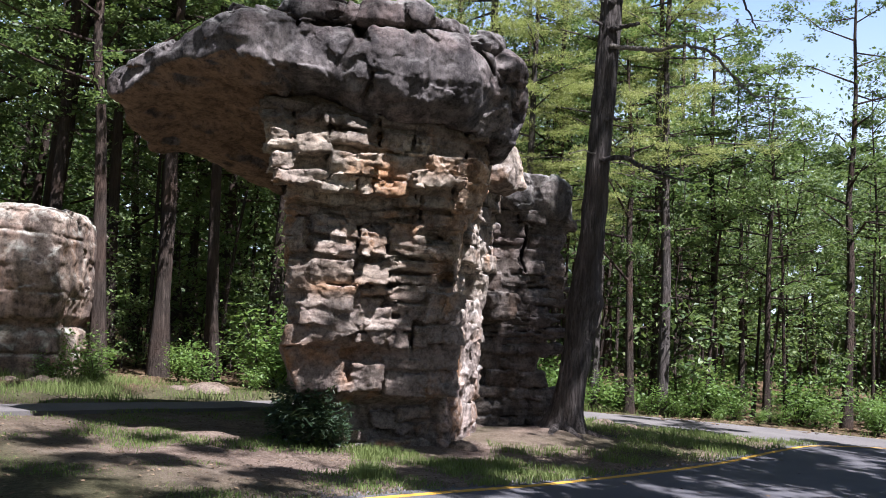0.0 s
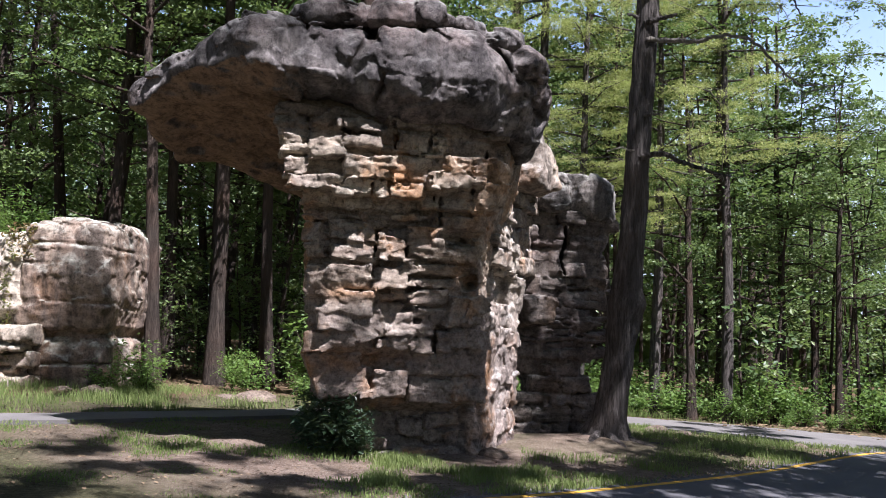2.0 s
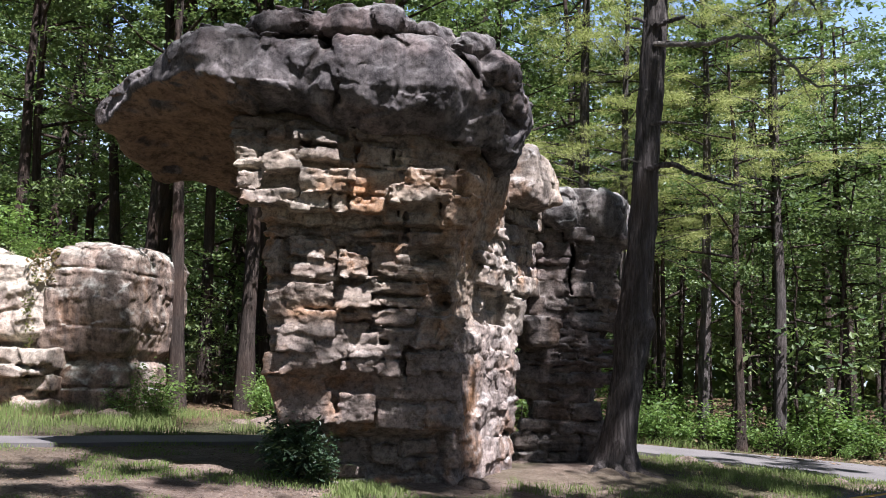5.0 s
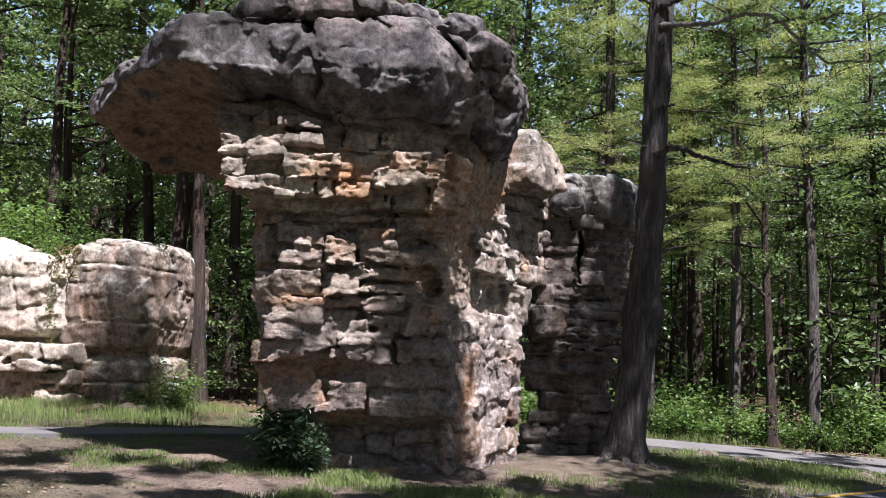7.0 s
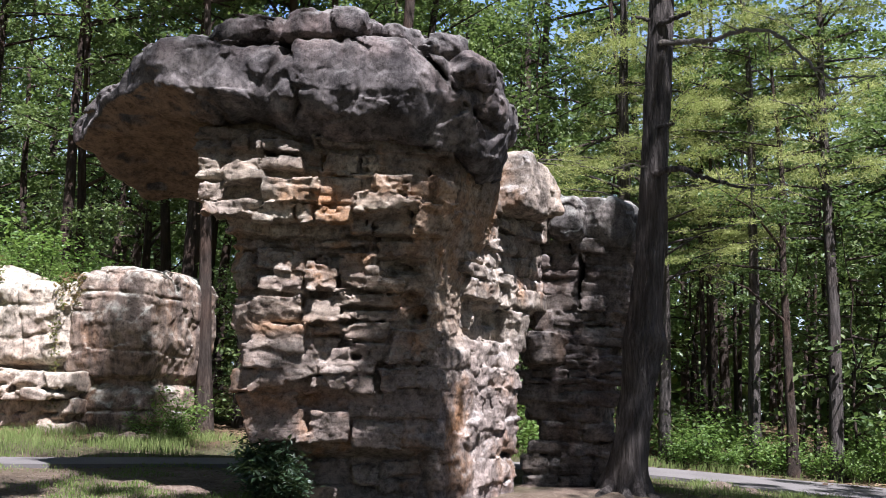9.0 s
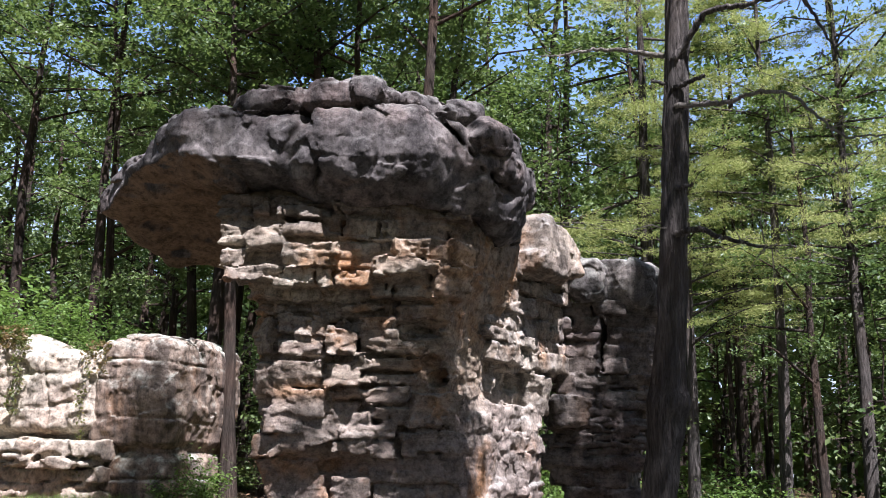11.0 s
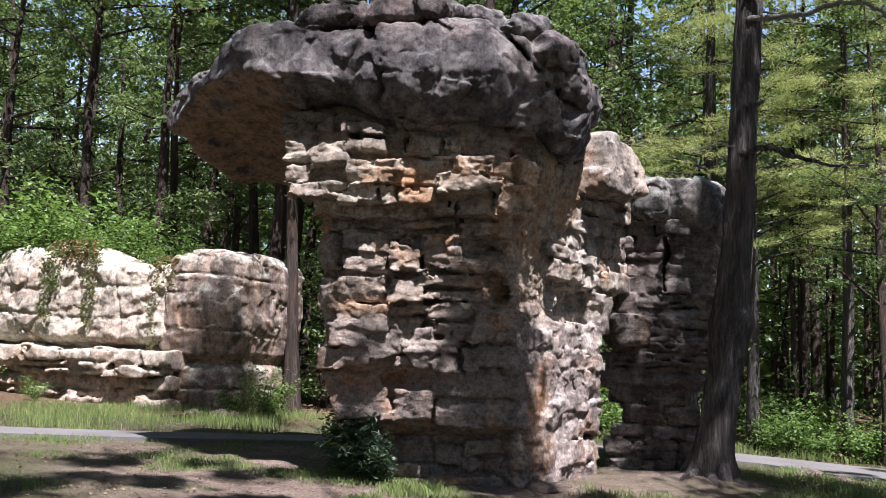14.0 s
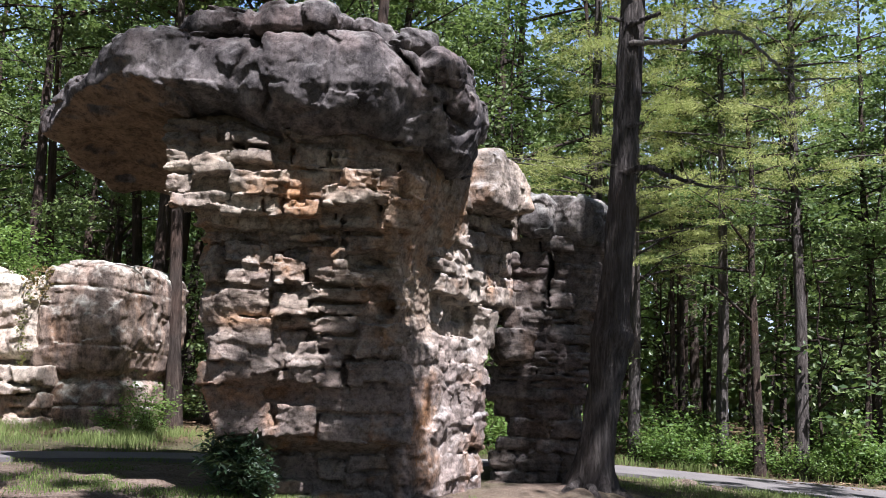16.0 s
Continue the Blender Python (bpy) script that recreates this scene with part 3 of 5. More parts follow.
class Stones:
    """Weathered blocks set in a rock face: each a softened box with its own tilt."""

    def __init__(self, seed):
        self.r, self.boxes = np.random.default_rng(seed), []

    def add(self, c, turn, half, tall, proud, k, deep=0.5):
        r = self.r
        self.boxes.append((c, math.cos(turn), math.sin(turn), half, tall, proud, k, deep, r.normal(0, 0.08), r.normal(0.0, 0.16), r.normal(0, 0.05), r.normal(0, 0.10)))

    def __call__(self, P, f):
        x, y, z = P
        x0, x1 = float(x.min()), float(x.max())
        for (cx, cy, cz), co, si, half, tall, proud, k, deep, ta, tb, tc, te in self.boxes:
            wide = half * abs(co) + deep * abs(si) + 0.2
            if cx + wide < x0 or cx - wide > x1:
                continue
            near = np.flatnonzero((np.abs(z - cz) < tall + 0.2) & (np.abs(x - cx) < wide) & (np.abs(y - cy) < half * abs(si) + deep * abs(co) + 0.2))
            if not len(near):
                continue
            dx, dy, dz = x[near] - cx, y[near] - cy, z[near] - cz
            u, v = dx * co + dy * si, -dx * si + dy * co
            d = smax(np.abs(u + te * dz) - half, np.abs(dz - tc * u) - tall, k)
            d = smax(d, smax(-v - proud + ta * u + tb * dz, v - deep, k), k)
            f[near] = smin(f[near], d, 0.012)
        return f


stem_stones = Stones(61)
for rows, k, gap in ((HIGH_LEDGES, 0.022, 0.008), (SHELVES, 0.02, 0.008), (MID_BLOCKS, 0.024, 0.015), (LOW_BLOCKS, 0.026, 0.013), (FOOT_BLOCKS, 0.04, 0.018)):
    for x0, x1, z0, z1, proud in rows:
        xc, zc = (x0 + x1) / 2, (z0 + z1) / 2
        yc, s = (float(v) for v in stem_front(np.array(xc), np.array(zc)))
        stem_stones.add((xc, yc, zc), math.atan(s), (x1 - x0) / 2 * math.hypot(1, s) - gap, (z1 - z0) / 2 - gap, proud, k)


def hollow(P, f, c, r, k=0.03):
    return smax(f, -ball(P, c, r), k)


def pillar_field(P):
    W = ripple(P, 0.024, 0.007)
    x, y, z = W
    yf, s = stem_front(x, z)
    xl, xr = np.interp(z, PZ, P_LEFT), np.interp(z, PZ, P_RIGHT)
    back = 0.11 + 0.05 * step01(1.4, 1.6, z) + 0.05 * step01(3.3, 3.6, z)
    lean = np.interp(z, (0, 1.6, 2.2, 3.4), (0.33, 0.28, 0.06, 0.12))
    front = (yf + back - y) / np.sqrt(1 + s * s)
    right = (x - xr - lean * (y - yf)) / np.sqrt(1 + lean * lean)
    f = smax(smax(xl + 0.02 - x, right, 0.06), smax(front, y - 13.9, 0.1), 0.06)
    f = stem_stones(W, f)
    f = hollow(W, f, (0.27, 11.90, 2.33), (0.11, 0.26, 0.10))
    f = hollow(W, f, (0.22, 11.78, 2.45), (0.15, 0.12, 0.12), 0.05)
    f = hollow(W, f, (-0.42, 11.50, 1.44), (0.045, 0.22, 0.10))
    f = hollow(W, f, (-0.14, 11.68, 1.52), (0.022, 0.25, 0.13), 0.015)
    f = hollow(W, f, (0.22, 11.5, 2.86), (0.28, 0.35, 0.11), 0.04)
    f = hollow(W, f, (-1.43, 10.95, 2.68), (0.05, 0.3, 0.24), 0.02)
    f = hollow(W, f, (-0.84, 11.05, 2.62), (0.022, 0.3, 0.42), 0.015)
    f = hollow(W, f, (-0.62, 11.15, 2.95), (0.22, 0.3, 0.05), 0.02)
    f = hollow(W, f, (-0.13, 10.85, 3.65), (0.02, 0.3, 0.32), 0.015)
    f = hollow(W, f, (-0.80, 11.62, 1.30), (0.30, 0.16, 0.10), 0.06)
    f = hollow(W, f, (-0.70, 12.05, 0.42), (0.12, 0.22, 0.13), 0.05)
    f = hollow(W, f, (-0.50, 12.05, 0.62), (0.8, 0.22, 0.06), 0.05)
    for xs, zs in ((-1.62, 4.05), (-1.2, 4.12), (-0.62, 4.0), (-0.2, 4.05), (0.14, 3.95), (0.48, 4.0), (-0.05, 3.05), (0.33, 3.3)):
        f = hollow(W, f, (xs, 10.75 + 0.32 * (xs + 0.7) + 0.8 * max(0, xs) ** 2, zs), (0.016, 0.3, 0.20), 0.012)
    return f


def weathering(P, strength=1.0, bed=1.0):
    """Chipped faces, pits, thin bedding and grain."""
    x, y, z = P
    out = 0.024 * chips((x, y, z * 1.5), 0.36, 5) + 0.015 * chips((x, y, z * 1.7), 0.16, 6) + 0.006 * chips((x, y, z * 2), 0.075, 8)
    out = out - 0.04 * np.maximum(0, fbm(x + 3, y, z * 1.4, 0.2, 2) - 0.7) - 0.016 * np.maximum(0, fbm(x, y + 5, z, 0.075, 2) - 0.6)
    out = out + bed * 0.008 * vnoise(x * 1.4 + 0.5 * fbm(x, y, z, 0.4, 2), y * 1.4, z * 24 + 2.2 * fbm(x, y, z, 0.7, 2))
    return strength * (out + 0.012 * fbm(x, y, z, 0.22, 2)) + 0.004 * fbm(x, y, z, 0.06, 2)


def pillar_shape(P):
    z = P[2]
    high = step01(1.35, 1.7, z)
    return pillar_field(P) - weathering(P, 0.75 + 0.35 * high, 0.3 + 0.7 * high + 0.7 * step01(3.0, 3.3, z))


def stained(ob, spots):
    """Iron stains: soft patches round the given places, as an attribute."""
    me = ob.data
    co = np.empty(3 * len(me.vertices), np.float32)
    me.vertices.foreach_get("co", co)
    x, y, z = co.reshape(-1, 3).T
    amount = np.zeros(len(x))
    for (cx, cz), (rx, rz) in spots:
        amount = np.maximum(amount, np.exp(-((x - cx) / rx) ** 2 - ((z - cz) / rz) ** 2))
    amount = np.clip(amount * (1.0 + 0.9 * fbm(x, y, z, 0.22, 3)), 0, 1)
    me.attributes.new("stain", "FLOAT", "POINT").data.foreach_set("value", amount.astype(np.float32))
    return ob


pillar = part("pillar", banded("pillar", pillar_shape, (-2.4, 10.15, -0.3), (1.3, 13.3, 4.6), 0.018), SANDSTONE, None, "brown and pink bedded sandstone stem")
stained(pillar, (((0.26, 2.38), (0.17, 0.24)), ((0.62, 3.6), (0.2, 0.34)), ((0.22, 3.68), (0.3, 0.14)), ((0.45, 3.05), (0.22, 0.3)), ((-1.1, 1.32), (0.5, 0.12)), ((-1.0, 2.12), (0.4, 0.10)), ((0.5, 0.25), (0.12, 0.2))))

# the cap: straight sides softened, a tail that thins to the left, an overhanging lip in front
LIP_X = (-2.2, -1.9, -1.4, -1.05, -0.75, -0.3, 0.3, 0.55, 0.8, 1.1)
LIP_Z = (4.68, 4.61, 4.60, 4.52, 4.42, 4.45, 4.46, 4.51, 4.45, 4.3)


def tail_under(x, y):
    return 4.71 - 0.116 * (x + 2.29) - 0.339 * (y - 10.13) - 0.20 * step01(-3.25, -3.8, x)


def cap_field(P):
    W = ripple(P, 0.05, 0.012, 5.0)
    x, y, z = W
    edge = 10.02 + 0.25 * (x + 2.2)
    d = -0.525 * (x + 2.4) - 0.851 * (y - 10.09)
    d = smax(d, 0.97 * (edge - y), 0.2)
    d = smax(d, 0.86 * (x - 0.62) - 0.51 * (y - 10.85), 0.22)
    d = smax(d, 0.97 * (x - 1.22) + 0.25 * (y - 12.2), 0.35)
    d = smax(d, -(x + 3.93), 0.10)
    d = smax(d, -0.667 * (x + 4.05) + 0.744 * (y - 12.12), 0.25)
    d = smax(d, y - 14.2, 0.4)
    tailing = step01(-2.2, -2.9, x)
    side = d + (0.26 - 0.1 * tailing) * np.maximum(0, z - 4.75) ** 2 + 0.5 * np.maximum(0, 4.64 - z) * step01(-2.4, -1.6, x)
    flat = np.interp(x, LIP_X, LIP_Z) - (0.42 + 0.3 * step01(0.0, 0.6, x)) * np.clip(y - edge - 0.04, 0, 0.42) + 0.02 * np.sin(9 * x)
    w = step01(-1.85, -2.2, x)
    under = tail_under(x, y) * w + flat * (1 - w) - z
    top = z - (5.24 + 0.16 * np.clip(y - 10.7, 0, 1.2) - 0.30 * np.maximum(0, -2.4 - x) - 0.3 * np.maximum(0, -3.4 - x) - 0.22 * np.maximum(0, x - 0.1) ** 1.3)
    body = smax(smax(side, under, 0.03), top, 0.13)
    right = smin(ball(W, (0.76, 12.1, 4.70), (0.52, 0.9, 0.52)), ball(W, (0.90, 12.3, 4.35), (0.28, 0.7, 0.38)), 0.08)
    body = smin(body, right, 0.07)
    split = np.maximum(np.abs(x + 0.78 + 0.09 * np.sin(z * 5)) + 0.5 * np.maximum(0, y - 10.65) - 0.02, 4.3 - z)
    body = smax(body, -split, 0.07)
    for xs, deep in ((-1.62, 0.05), (-0.95, 0.09), (-0.35, 0.03), (0.42, 0.04)):
        body = body + deep * np.exp(-((x - xs - 0.08 * np.sin(4 * z + xs)) / 0.06) ** 2) * step01(4.4, 4.7, z)
    body = hollow(W, body, (0.28, 10.52, 4.55), (0.10, 0.12, 0.035), 0.03)
    cleft = np.maximum(np.abs(0.75 * (x - 0.72) + 0.66 * (z - 4.95)) - 0.015, 0.3 - x)
    return smax(body, -(cleft + 0.3 * np.maximum(0, y - 11.9)), 0.05)


def cap_shape(P):
    x, y, z = P
    under = step01(0.22, 0.08, np.abs(z - tail_under(x, y))) * step01(-1.9, -2.2, x)
    out = (1 - 0.75 * under) * (0.045 * chips((x, y, z * 1.2), 0.62, 15) + 0.02 * chips(P, 0.22, 16) + 0.006 * chips(P, 0.09, 17))
    out = out + under * (0.07 * fbm(0.25 * x + 0.25 * y, 1.2 * y - 0.8 * x, z, 0.32, 2) + 0.012 * fbm(x, y, z, 0.1, 2))
    out = out - 0.02 * (1 - under) * np.maximum(0, fbm(x, y, z * 1.5, 0.2, 2) - 0.55)
    return cap_field(P) - out - (1 - 0.6 * under) * (0.04 * fbm(x, y, z, 0.8, 2) + 0.010 * fbm(x, y, z, 0.22, 2) + 0.006 * fbm(x, y, z, 0.06, 2))


cap = part("cap", banded("cap", cap_shape, (-4.6, 9.6, 3.4), (1.7, 14.7, 5.75), 0.022), CAPSTONE, None, "dark grey weathered capstone")
SLABS = ((-2.24, 11.25, 5.42, 0.36, 0.74, 0.12), (-1.48, 11.28, 5.47, 0.56, 0.78, 0.15), (-0.50, 11.36, 5.47, 0.54, 0.85, 0.17), (0.20, 11.62, 5.42, 0.27, 0.8, 0.19), (0.58, 11.85, 5.33, 0.30, 0.9, 0.2), (0.90, 12.1, 5.10, 0.30, 0.9, 0.24), (1.08, 12.4, 4.80, 0.22, 0.8, 0.22))


def slab_detail(P):
    x, y, z = P
    return 0.05 * fbm(x, y, z, 0.5, 2) + 0.025 * chips(P, 0.35, 25) + 0.01 * chips(P, 0.12, 26) + 0.010 * fbm(x, y, z, 0.10, 3)


top_slabs = []
for x, y, z, rx, ry, rz in SLABS:
    fld = lambda P: smax(block(ripple(P, 0.05, 0.012, x), (x, y, z), (rx * 0.97, ry, rz), 10, 0.16), ball(P, (x, y + 0.1, z - 0.05), (rx * 1.35, ry * 1.25, rz * 1.6)), 0.08) - slab_detail(P)
    top_slabs.append(part("top_slab", banded("top_slab", fld, (x - rx - 0.3, y - ry - 0.4, z - 0.5), (x + rx + 0.3, y + ry + 0.4, z + 0.55), 0.02), CAPSTONE, None, "rounded dark grey slab on the cap"))

# the wall that joins the two stems: massive below, ledges above
wall_stones = Stones(71)
wr = np.random.default_rng(72)
TURN = math.radians(78)


def coursed(stones, r, start, turn, length, z0, z1, thin, thick, short, long, low, high, k, deep=0.4):
    """Courses of blocks along a face."""
    z = z0
    while z < z1:
        t, u = r.uniform(thin, thick), -r.uniform(0, short)
        bed = r.uniform(low, high)
        while u < length:
            w = r.uniform(short, long)
            at = (start[0] + (u + w / 2) * math.cos(turn), start[1] + (u + w / 2) * math.sin(turn), z + t / 2)
            stones.add(at, turn, w / 2 - 0.006, t / 2 - 0.004, 0.5 * bed + 0.5 * r.uniform(low, high), k, deep)
            u += w
        z += t


coursed(wall_stones, wr, (0.66, 13.0), TURN, 2.2, 2.62, 3.95, 0.13, 0.30, 0.4, 0.95, -0.08, 0.12, 0.03)
coursed(wall_stones, wr, (0.42, 12.75), math.radians(74.7), 1.7, 0.0, 1.8, 0.24, 0.5, 0.3, 0.7, -0.01, 0.07, 0.045)
wall_stones.add((0.78, 14.62, 2.30), TURN, 0.30, 0.27, 0.16, 0.04)
wall_stones.add((0.42, 13.15, 2.55), math.radians(60), 0.22, 0.32, 0.06, 0.05)
wall_stones.add((0.50, 13.75, 2.15), math.radians(75), 0.16, 0.16, 0.05, 0.06)


def wall_field(P):
    W = ripple(P, 0.035, 0.008, 11.0)
    x, y, z = W
    co, si = math.cos(TURN), math.sin(TURN)
    u, v = (x - 0.66) * co + (y - 13.0) * si, -(x - 0.66) * si + (y - 13.0) * co
    high = smax(smax(0.13 - v, v - 0.8, 0.05), smax(smax(-0.6 - u, u - 2.35, 0.05), smax(2.58 - z, z - 4.0, 0.05), 0.05), 0.05)
    inner = smax(smax(0.30 - v, v - 0.8, 0.05), smax(smax(-0.5 - u, u - 2.0, 0.05), smax(1.8 - z, z - 2.7, 0.05), 0.05), 0.05)
    c2, s2 = math.cos(radians(74.7)), math.sin(radians(74.7))
    a, b = (x - 0.42) * c2 + (y - 12.75) * s2, -(x - 0.42) * s2 + (y - 12.75) * c2
    reach = np.interp(z, (0.0, 0.5, 1.0, 1.6, 1.9), (1.45, 1.55, 1.85, 1.85, 1.7))
    swell = 0.05 * np.sin(3.1 * z + 1.0) + 0.04 * np.sin(4.0 * a)
    low = smax(smax(-b - swell, b - 0.75, 0.1), smax(smax(-0.3 - a, a - reach, 0.12), z - 1.98 + 0.12 * a, 0.08), 0.12)
    for cut in (0.55, 0.98, 1.42):
        low = low + 0.05 * np.exp(-((a - cut - 0.1 * np.sin(3 * z)) / 0.03) ** 2)
    f = smin(smin(high, inner, 0.05), low, 0.06)
    f = wall_stones(W, f)
    return hollow(W, f, (0.70, 14.1, 2.42), (0.3, 0.24, 0.17), 0.04)


link_wall = part("link_wall", banded("link_wall", lambda P: wall_field(P) - weathering(P, 1.0, 1.0), (-0.5, 12.3, -0.3), (1.8, 15.7, 4.25), 0.023), REARSTONE, None, "bedded sandstone wall joining the two stems")
lump_field = lambda P: smin(smax(block(ripple(P, 0.06, 0.015, 3.0), (1.04, 14.2, 4.38), (0.33, 0.55, 0.45), -12, 0.16), P[2] - 4.86 + 0.42 * np.abs(P[1] - 13.95) + 0.35 * np.abs(P[0] - 1.0), 0.12), block(ripple(P, 0.05, 0.015, 4.0), (0.98, 14.1, 4.02), (0.33, 0.55, 0.15), -12, 0.12), 0.08)
lump = part("pale_block", banded("pale_block", lambda P: lump_field(P) - slab_detail(P), (0.3, 13.2, 3.5), (1.8, 15.3, 5.15), 0.02), REARSTONE, None, "pale rounded block on the joining wall")

# the rear stem
RZ = (-0.4, 0.3, 0.6, 0.95, 1.25, 1.5, 1.9, 2.4, 3.3, 3.7)
R_LEFT = (1.2, 1.16, 1.1, 0.98, 1.0, 1.06, 0.95, 1.0, 1.05, 1.15)
R_RIGHT = (2.05, 2.0, 1.96, 1.96, 2.0, 2.08, 2.15, 2.25, 2.4, 2.45)
rear_stones = Stones(81)
rr = np.random.default_rng(82)
coursed(rear_stones, rr, (1.05, 15.38), math.radians(14), 1.1, 1.3, 2.62, 0.07, 0.17, 0.35, 0.9, -0.03, 0.09, 0.035)
coursed(rear_stones, rr, (1.12, 15.5), math.radians(14), 0.85, 0.0, 1.3, 0.16, 0.36, 0.35, 0.85, -0.02, 0.07, 0.06)
coursed(rear_stones, rr, (1.05, 15.38), math.radians(10), 0.58, 2.66, 3.62, 0.12, 0.26, 0.5, 0.6, 0.0, 0.12, 0.05)
coursed(rear_stones, rr, (1.70, 15.62), math.radians(18), 0.66, 2.66, 3.5, 0.12, 0.28, 0.4, 0.66, 0.0, 0.1, 0.05)
rear_stones.add((1.24, 14.98, 2.07), math.radians(22), 0.27, 0.24, 0.12, 0.09)
rear_stones.add((1.12, 15.3, 2.5), math.radians(10), 0.14, 0.16, 0.05, 0.05)


def rear_field(P):
    W = ripple(P, 0.035, 0.008, 17.0)
    x, y, z = W
    xl, xr = np.interp(z, RZ, R_LEFT), np.interp(z, RZ, R_RIGHT)
    face = 15.48 + 0.22 * (x - 1.05) + 0.10 * step01(1.3, 0.8, z)
    f = smax(smax(smax(xl - x, x - xr, 0.08), smax(face - y, y - 17.4, 0.1), 0.12), z - 3.75, 0.1)
    f = rear_stones(W, f)
    slit = np.maximum(np.maximum(np.abs(x - 1.665 + 0.02 * np.sin(9 * z)) - 0.028, np.abs(z - 3.08) - 0.42), y - 16.2)
    return smax(f, -slit, 0.02)


rear = part("rear_pillar", banded("rear_pillar", lambda P: rear_field(P) - weathering(P, 0.9, 1.0), (0.5, 14.5, -0.3), (2.9, 17.0, 4.1), 0.024), SHADED_REARSTONE, None, "dark rear stem, its shade put into the stone colour")


def head_field(P):
    W = ripple(P, 0.06, 0.015, 23.0)
    left = block(W, (1.52, 15.75, 4.08), (0.30, 0.62, 0.32), -10, 0.16)
    right = smax(block(W, (2.12, 16.3, 4.03), (0.44, 0.85, 0.40), -10, 0.22), W[2] - 4.48 + 0.25 * (W[0] - 1.9), 0.1)
    return smin(smin(left, right, 0.03), block(W, (1.8, 16.9, 3.95), (0.7, 0.6, 0.4), 0, 0.2), 0.05)


rear_cap = part("rear_cap", banded("rear_cap", lambda P: head_field(P) - slab_detail(P), (0.8, 14.8, 3.3), (3.0, 17.8, 4.9), 0.022), GREYSTONE, None, "pale grey rounded rear capstone")
for ob in (pillar, cap, link_wall, lump, rear, rear_cap, *top_slabs):
    ob.parent = formation
    ob.matrix_parent_inverse = Matrix.Translation((0, -12.5, 0))

# ---- the low outcrop across the path ----
outcrop = thing("low_outcrop", (-10, 18.5, 0.4), label="low pale sandstone ledge hung with vines beyond the path", category="rock")
ledge_stones = Stones(91)
ledge_rng = np.random.default_rng(92)
coursed(ledge_stones, ledge_rng, (-16.5, 16.95), 0.0, 7.7, 0.2, 1.58, 0.13, 0.28, 0.5, 1.4, -0.20, 0.36, 0.04, 0.9)


def wavy(x, y, z, at, seed):
    """A thin open crack along the bedding, at a wandering height."""
    return np.exp(-((z - at - 0.13 * fbm(x + seed, y, x * 0, 1.5, 2)) / 0.028) ** 2) * np.clip(0.6 + vnoise(x * 0.9 + seed, y, z * 0 + seed), 0, 1)


def ledge_shape(P):
    W = ripple(P, 0.06, 0.02, 37.0)
    x, y, z = W
    top = 3.72 + 0.25 * np.sin(x * 1.0 + 1.2) - 0.5 * step01(-14.5, -17, x)
    bow = 0.22 * np.sin(1.15 * x + 0.4) + 0.12 * np.sin(2.7 * x)
    front = 16.95 + 0.012 * (x + 12) ** 2 + 0.5 * bow * step01(1.6, 2.2, z)
    notch = 0.5 * np.exp(-((z - 1.66) / 0.13) ** 2) + 0.10 * step01(1.6, 1.3, z)
    f = smax(smax(front + notch - y, y - 20.2, 0.2), smax(x + 8.65, -18.5 - x, 0.25), 0.2)
    f = smax(f, z - top + 0.20 * np.maximum(0, 18.0 - y) ** 2, 0.3)
    f = ledge_stones(W, f)
    out = 0.055 * chips((x, y, z * 1.3), 0.75, 55) + 0.025 * chips((x, y, z * 1.6), 0.3, 56) + 0.05 * fbm(x, y, z, 0.9, 2) + 0.012 * fbm(x, y, z, 0.15, 2)
    for k, at in enumerate((2.35, 2.95)):
        out = out - 0.06 * wavy(x, y, z, at, 7.0 * k)
    for xs in (-15.2, -13.7, -12.3, -11.0, -9.9):
        out = out - 0.07 * np.exp(-((x - xs - 0.12 * np.sin(2.4 * z + xs)) / 0.03) ** 2) * step01(1.6, 2.0, z)
    return f - out


def knob_shape(P):
    W = ripple(P, 0.05, 0.015, 41.0)
    x, y, z = W
    cx = -7.95
    half = np.interp(z, (0, 0.9, 1.25, 1.4, 1.6, 2.2, 3.0, 3.8), (0.86, 0.88, 0.86, 0.74, 0.88, 0.97, 0.96, 0.86))
    f = smax(smax(np.abs(x - cx) - half, np.abs(y - 18.6) - half - 0.45, 0.3), z - (3.74 - 0.10 * (x - cx) ** 2), 0.3)
    out = 0.045 * chips((x, y, z * 1.4), 0.7, 57) + 0.015 * chips(P, 0.24, 58) + 0.05 * fbm(x, y, z, 0.8, 2) + 0.010 * fbm(x, y, z, 0.14, 2)
    for k, at in enumerate((0.55, 0.85, 1.42, 2.05, 2.75, 3.25)):
        out = out - (0.11 if at < 1.5 else 0.05) * wavy(x, y, z, at, 5.0 * k)
    return f - out


ledge = part("ledge", banded("ledge", ledge_shape, (-18.6, 15.8, 0.1), (-8.2, 19.6, 4.4), 0.042), PALESTONE, None, "pale lit sandstone ledge")
knob = part("knob", banded("knob", knob_shape, (-9.4, 16.9, 0.0), (-6.4, 20.4, 4.1), 0.033), BROWNSTONE, None, "brown streaked boulder with a lichen-pale top")
for ob in (ledge, knob):
    ob.parent = outcrop
    ob.matrix_parent_inverse = Matrix.Translation((10, -18.5, -0.4))


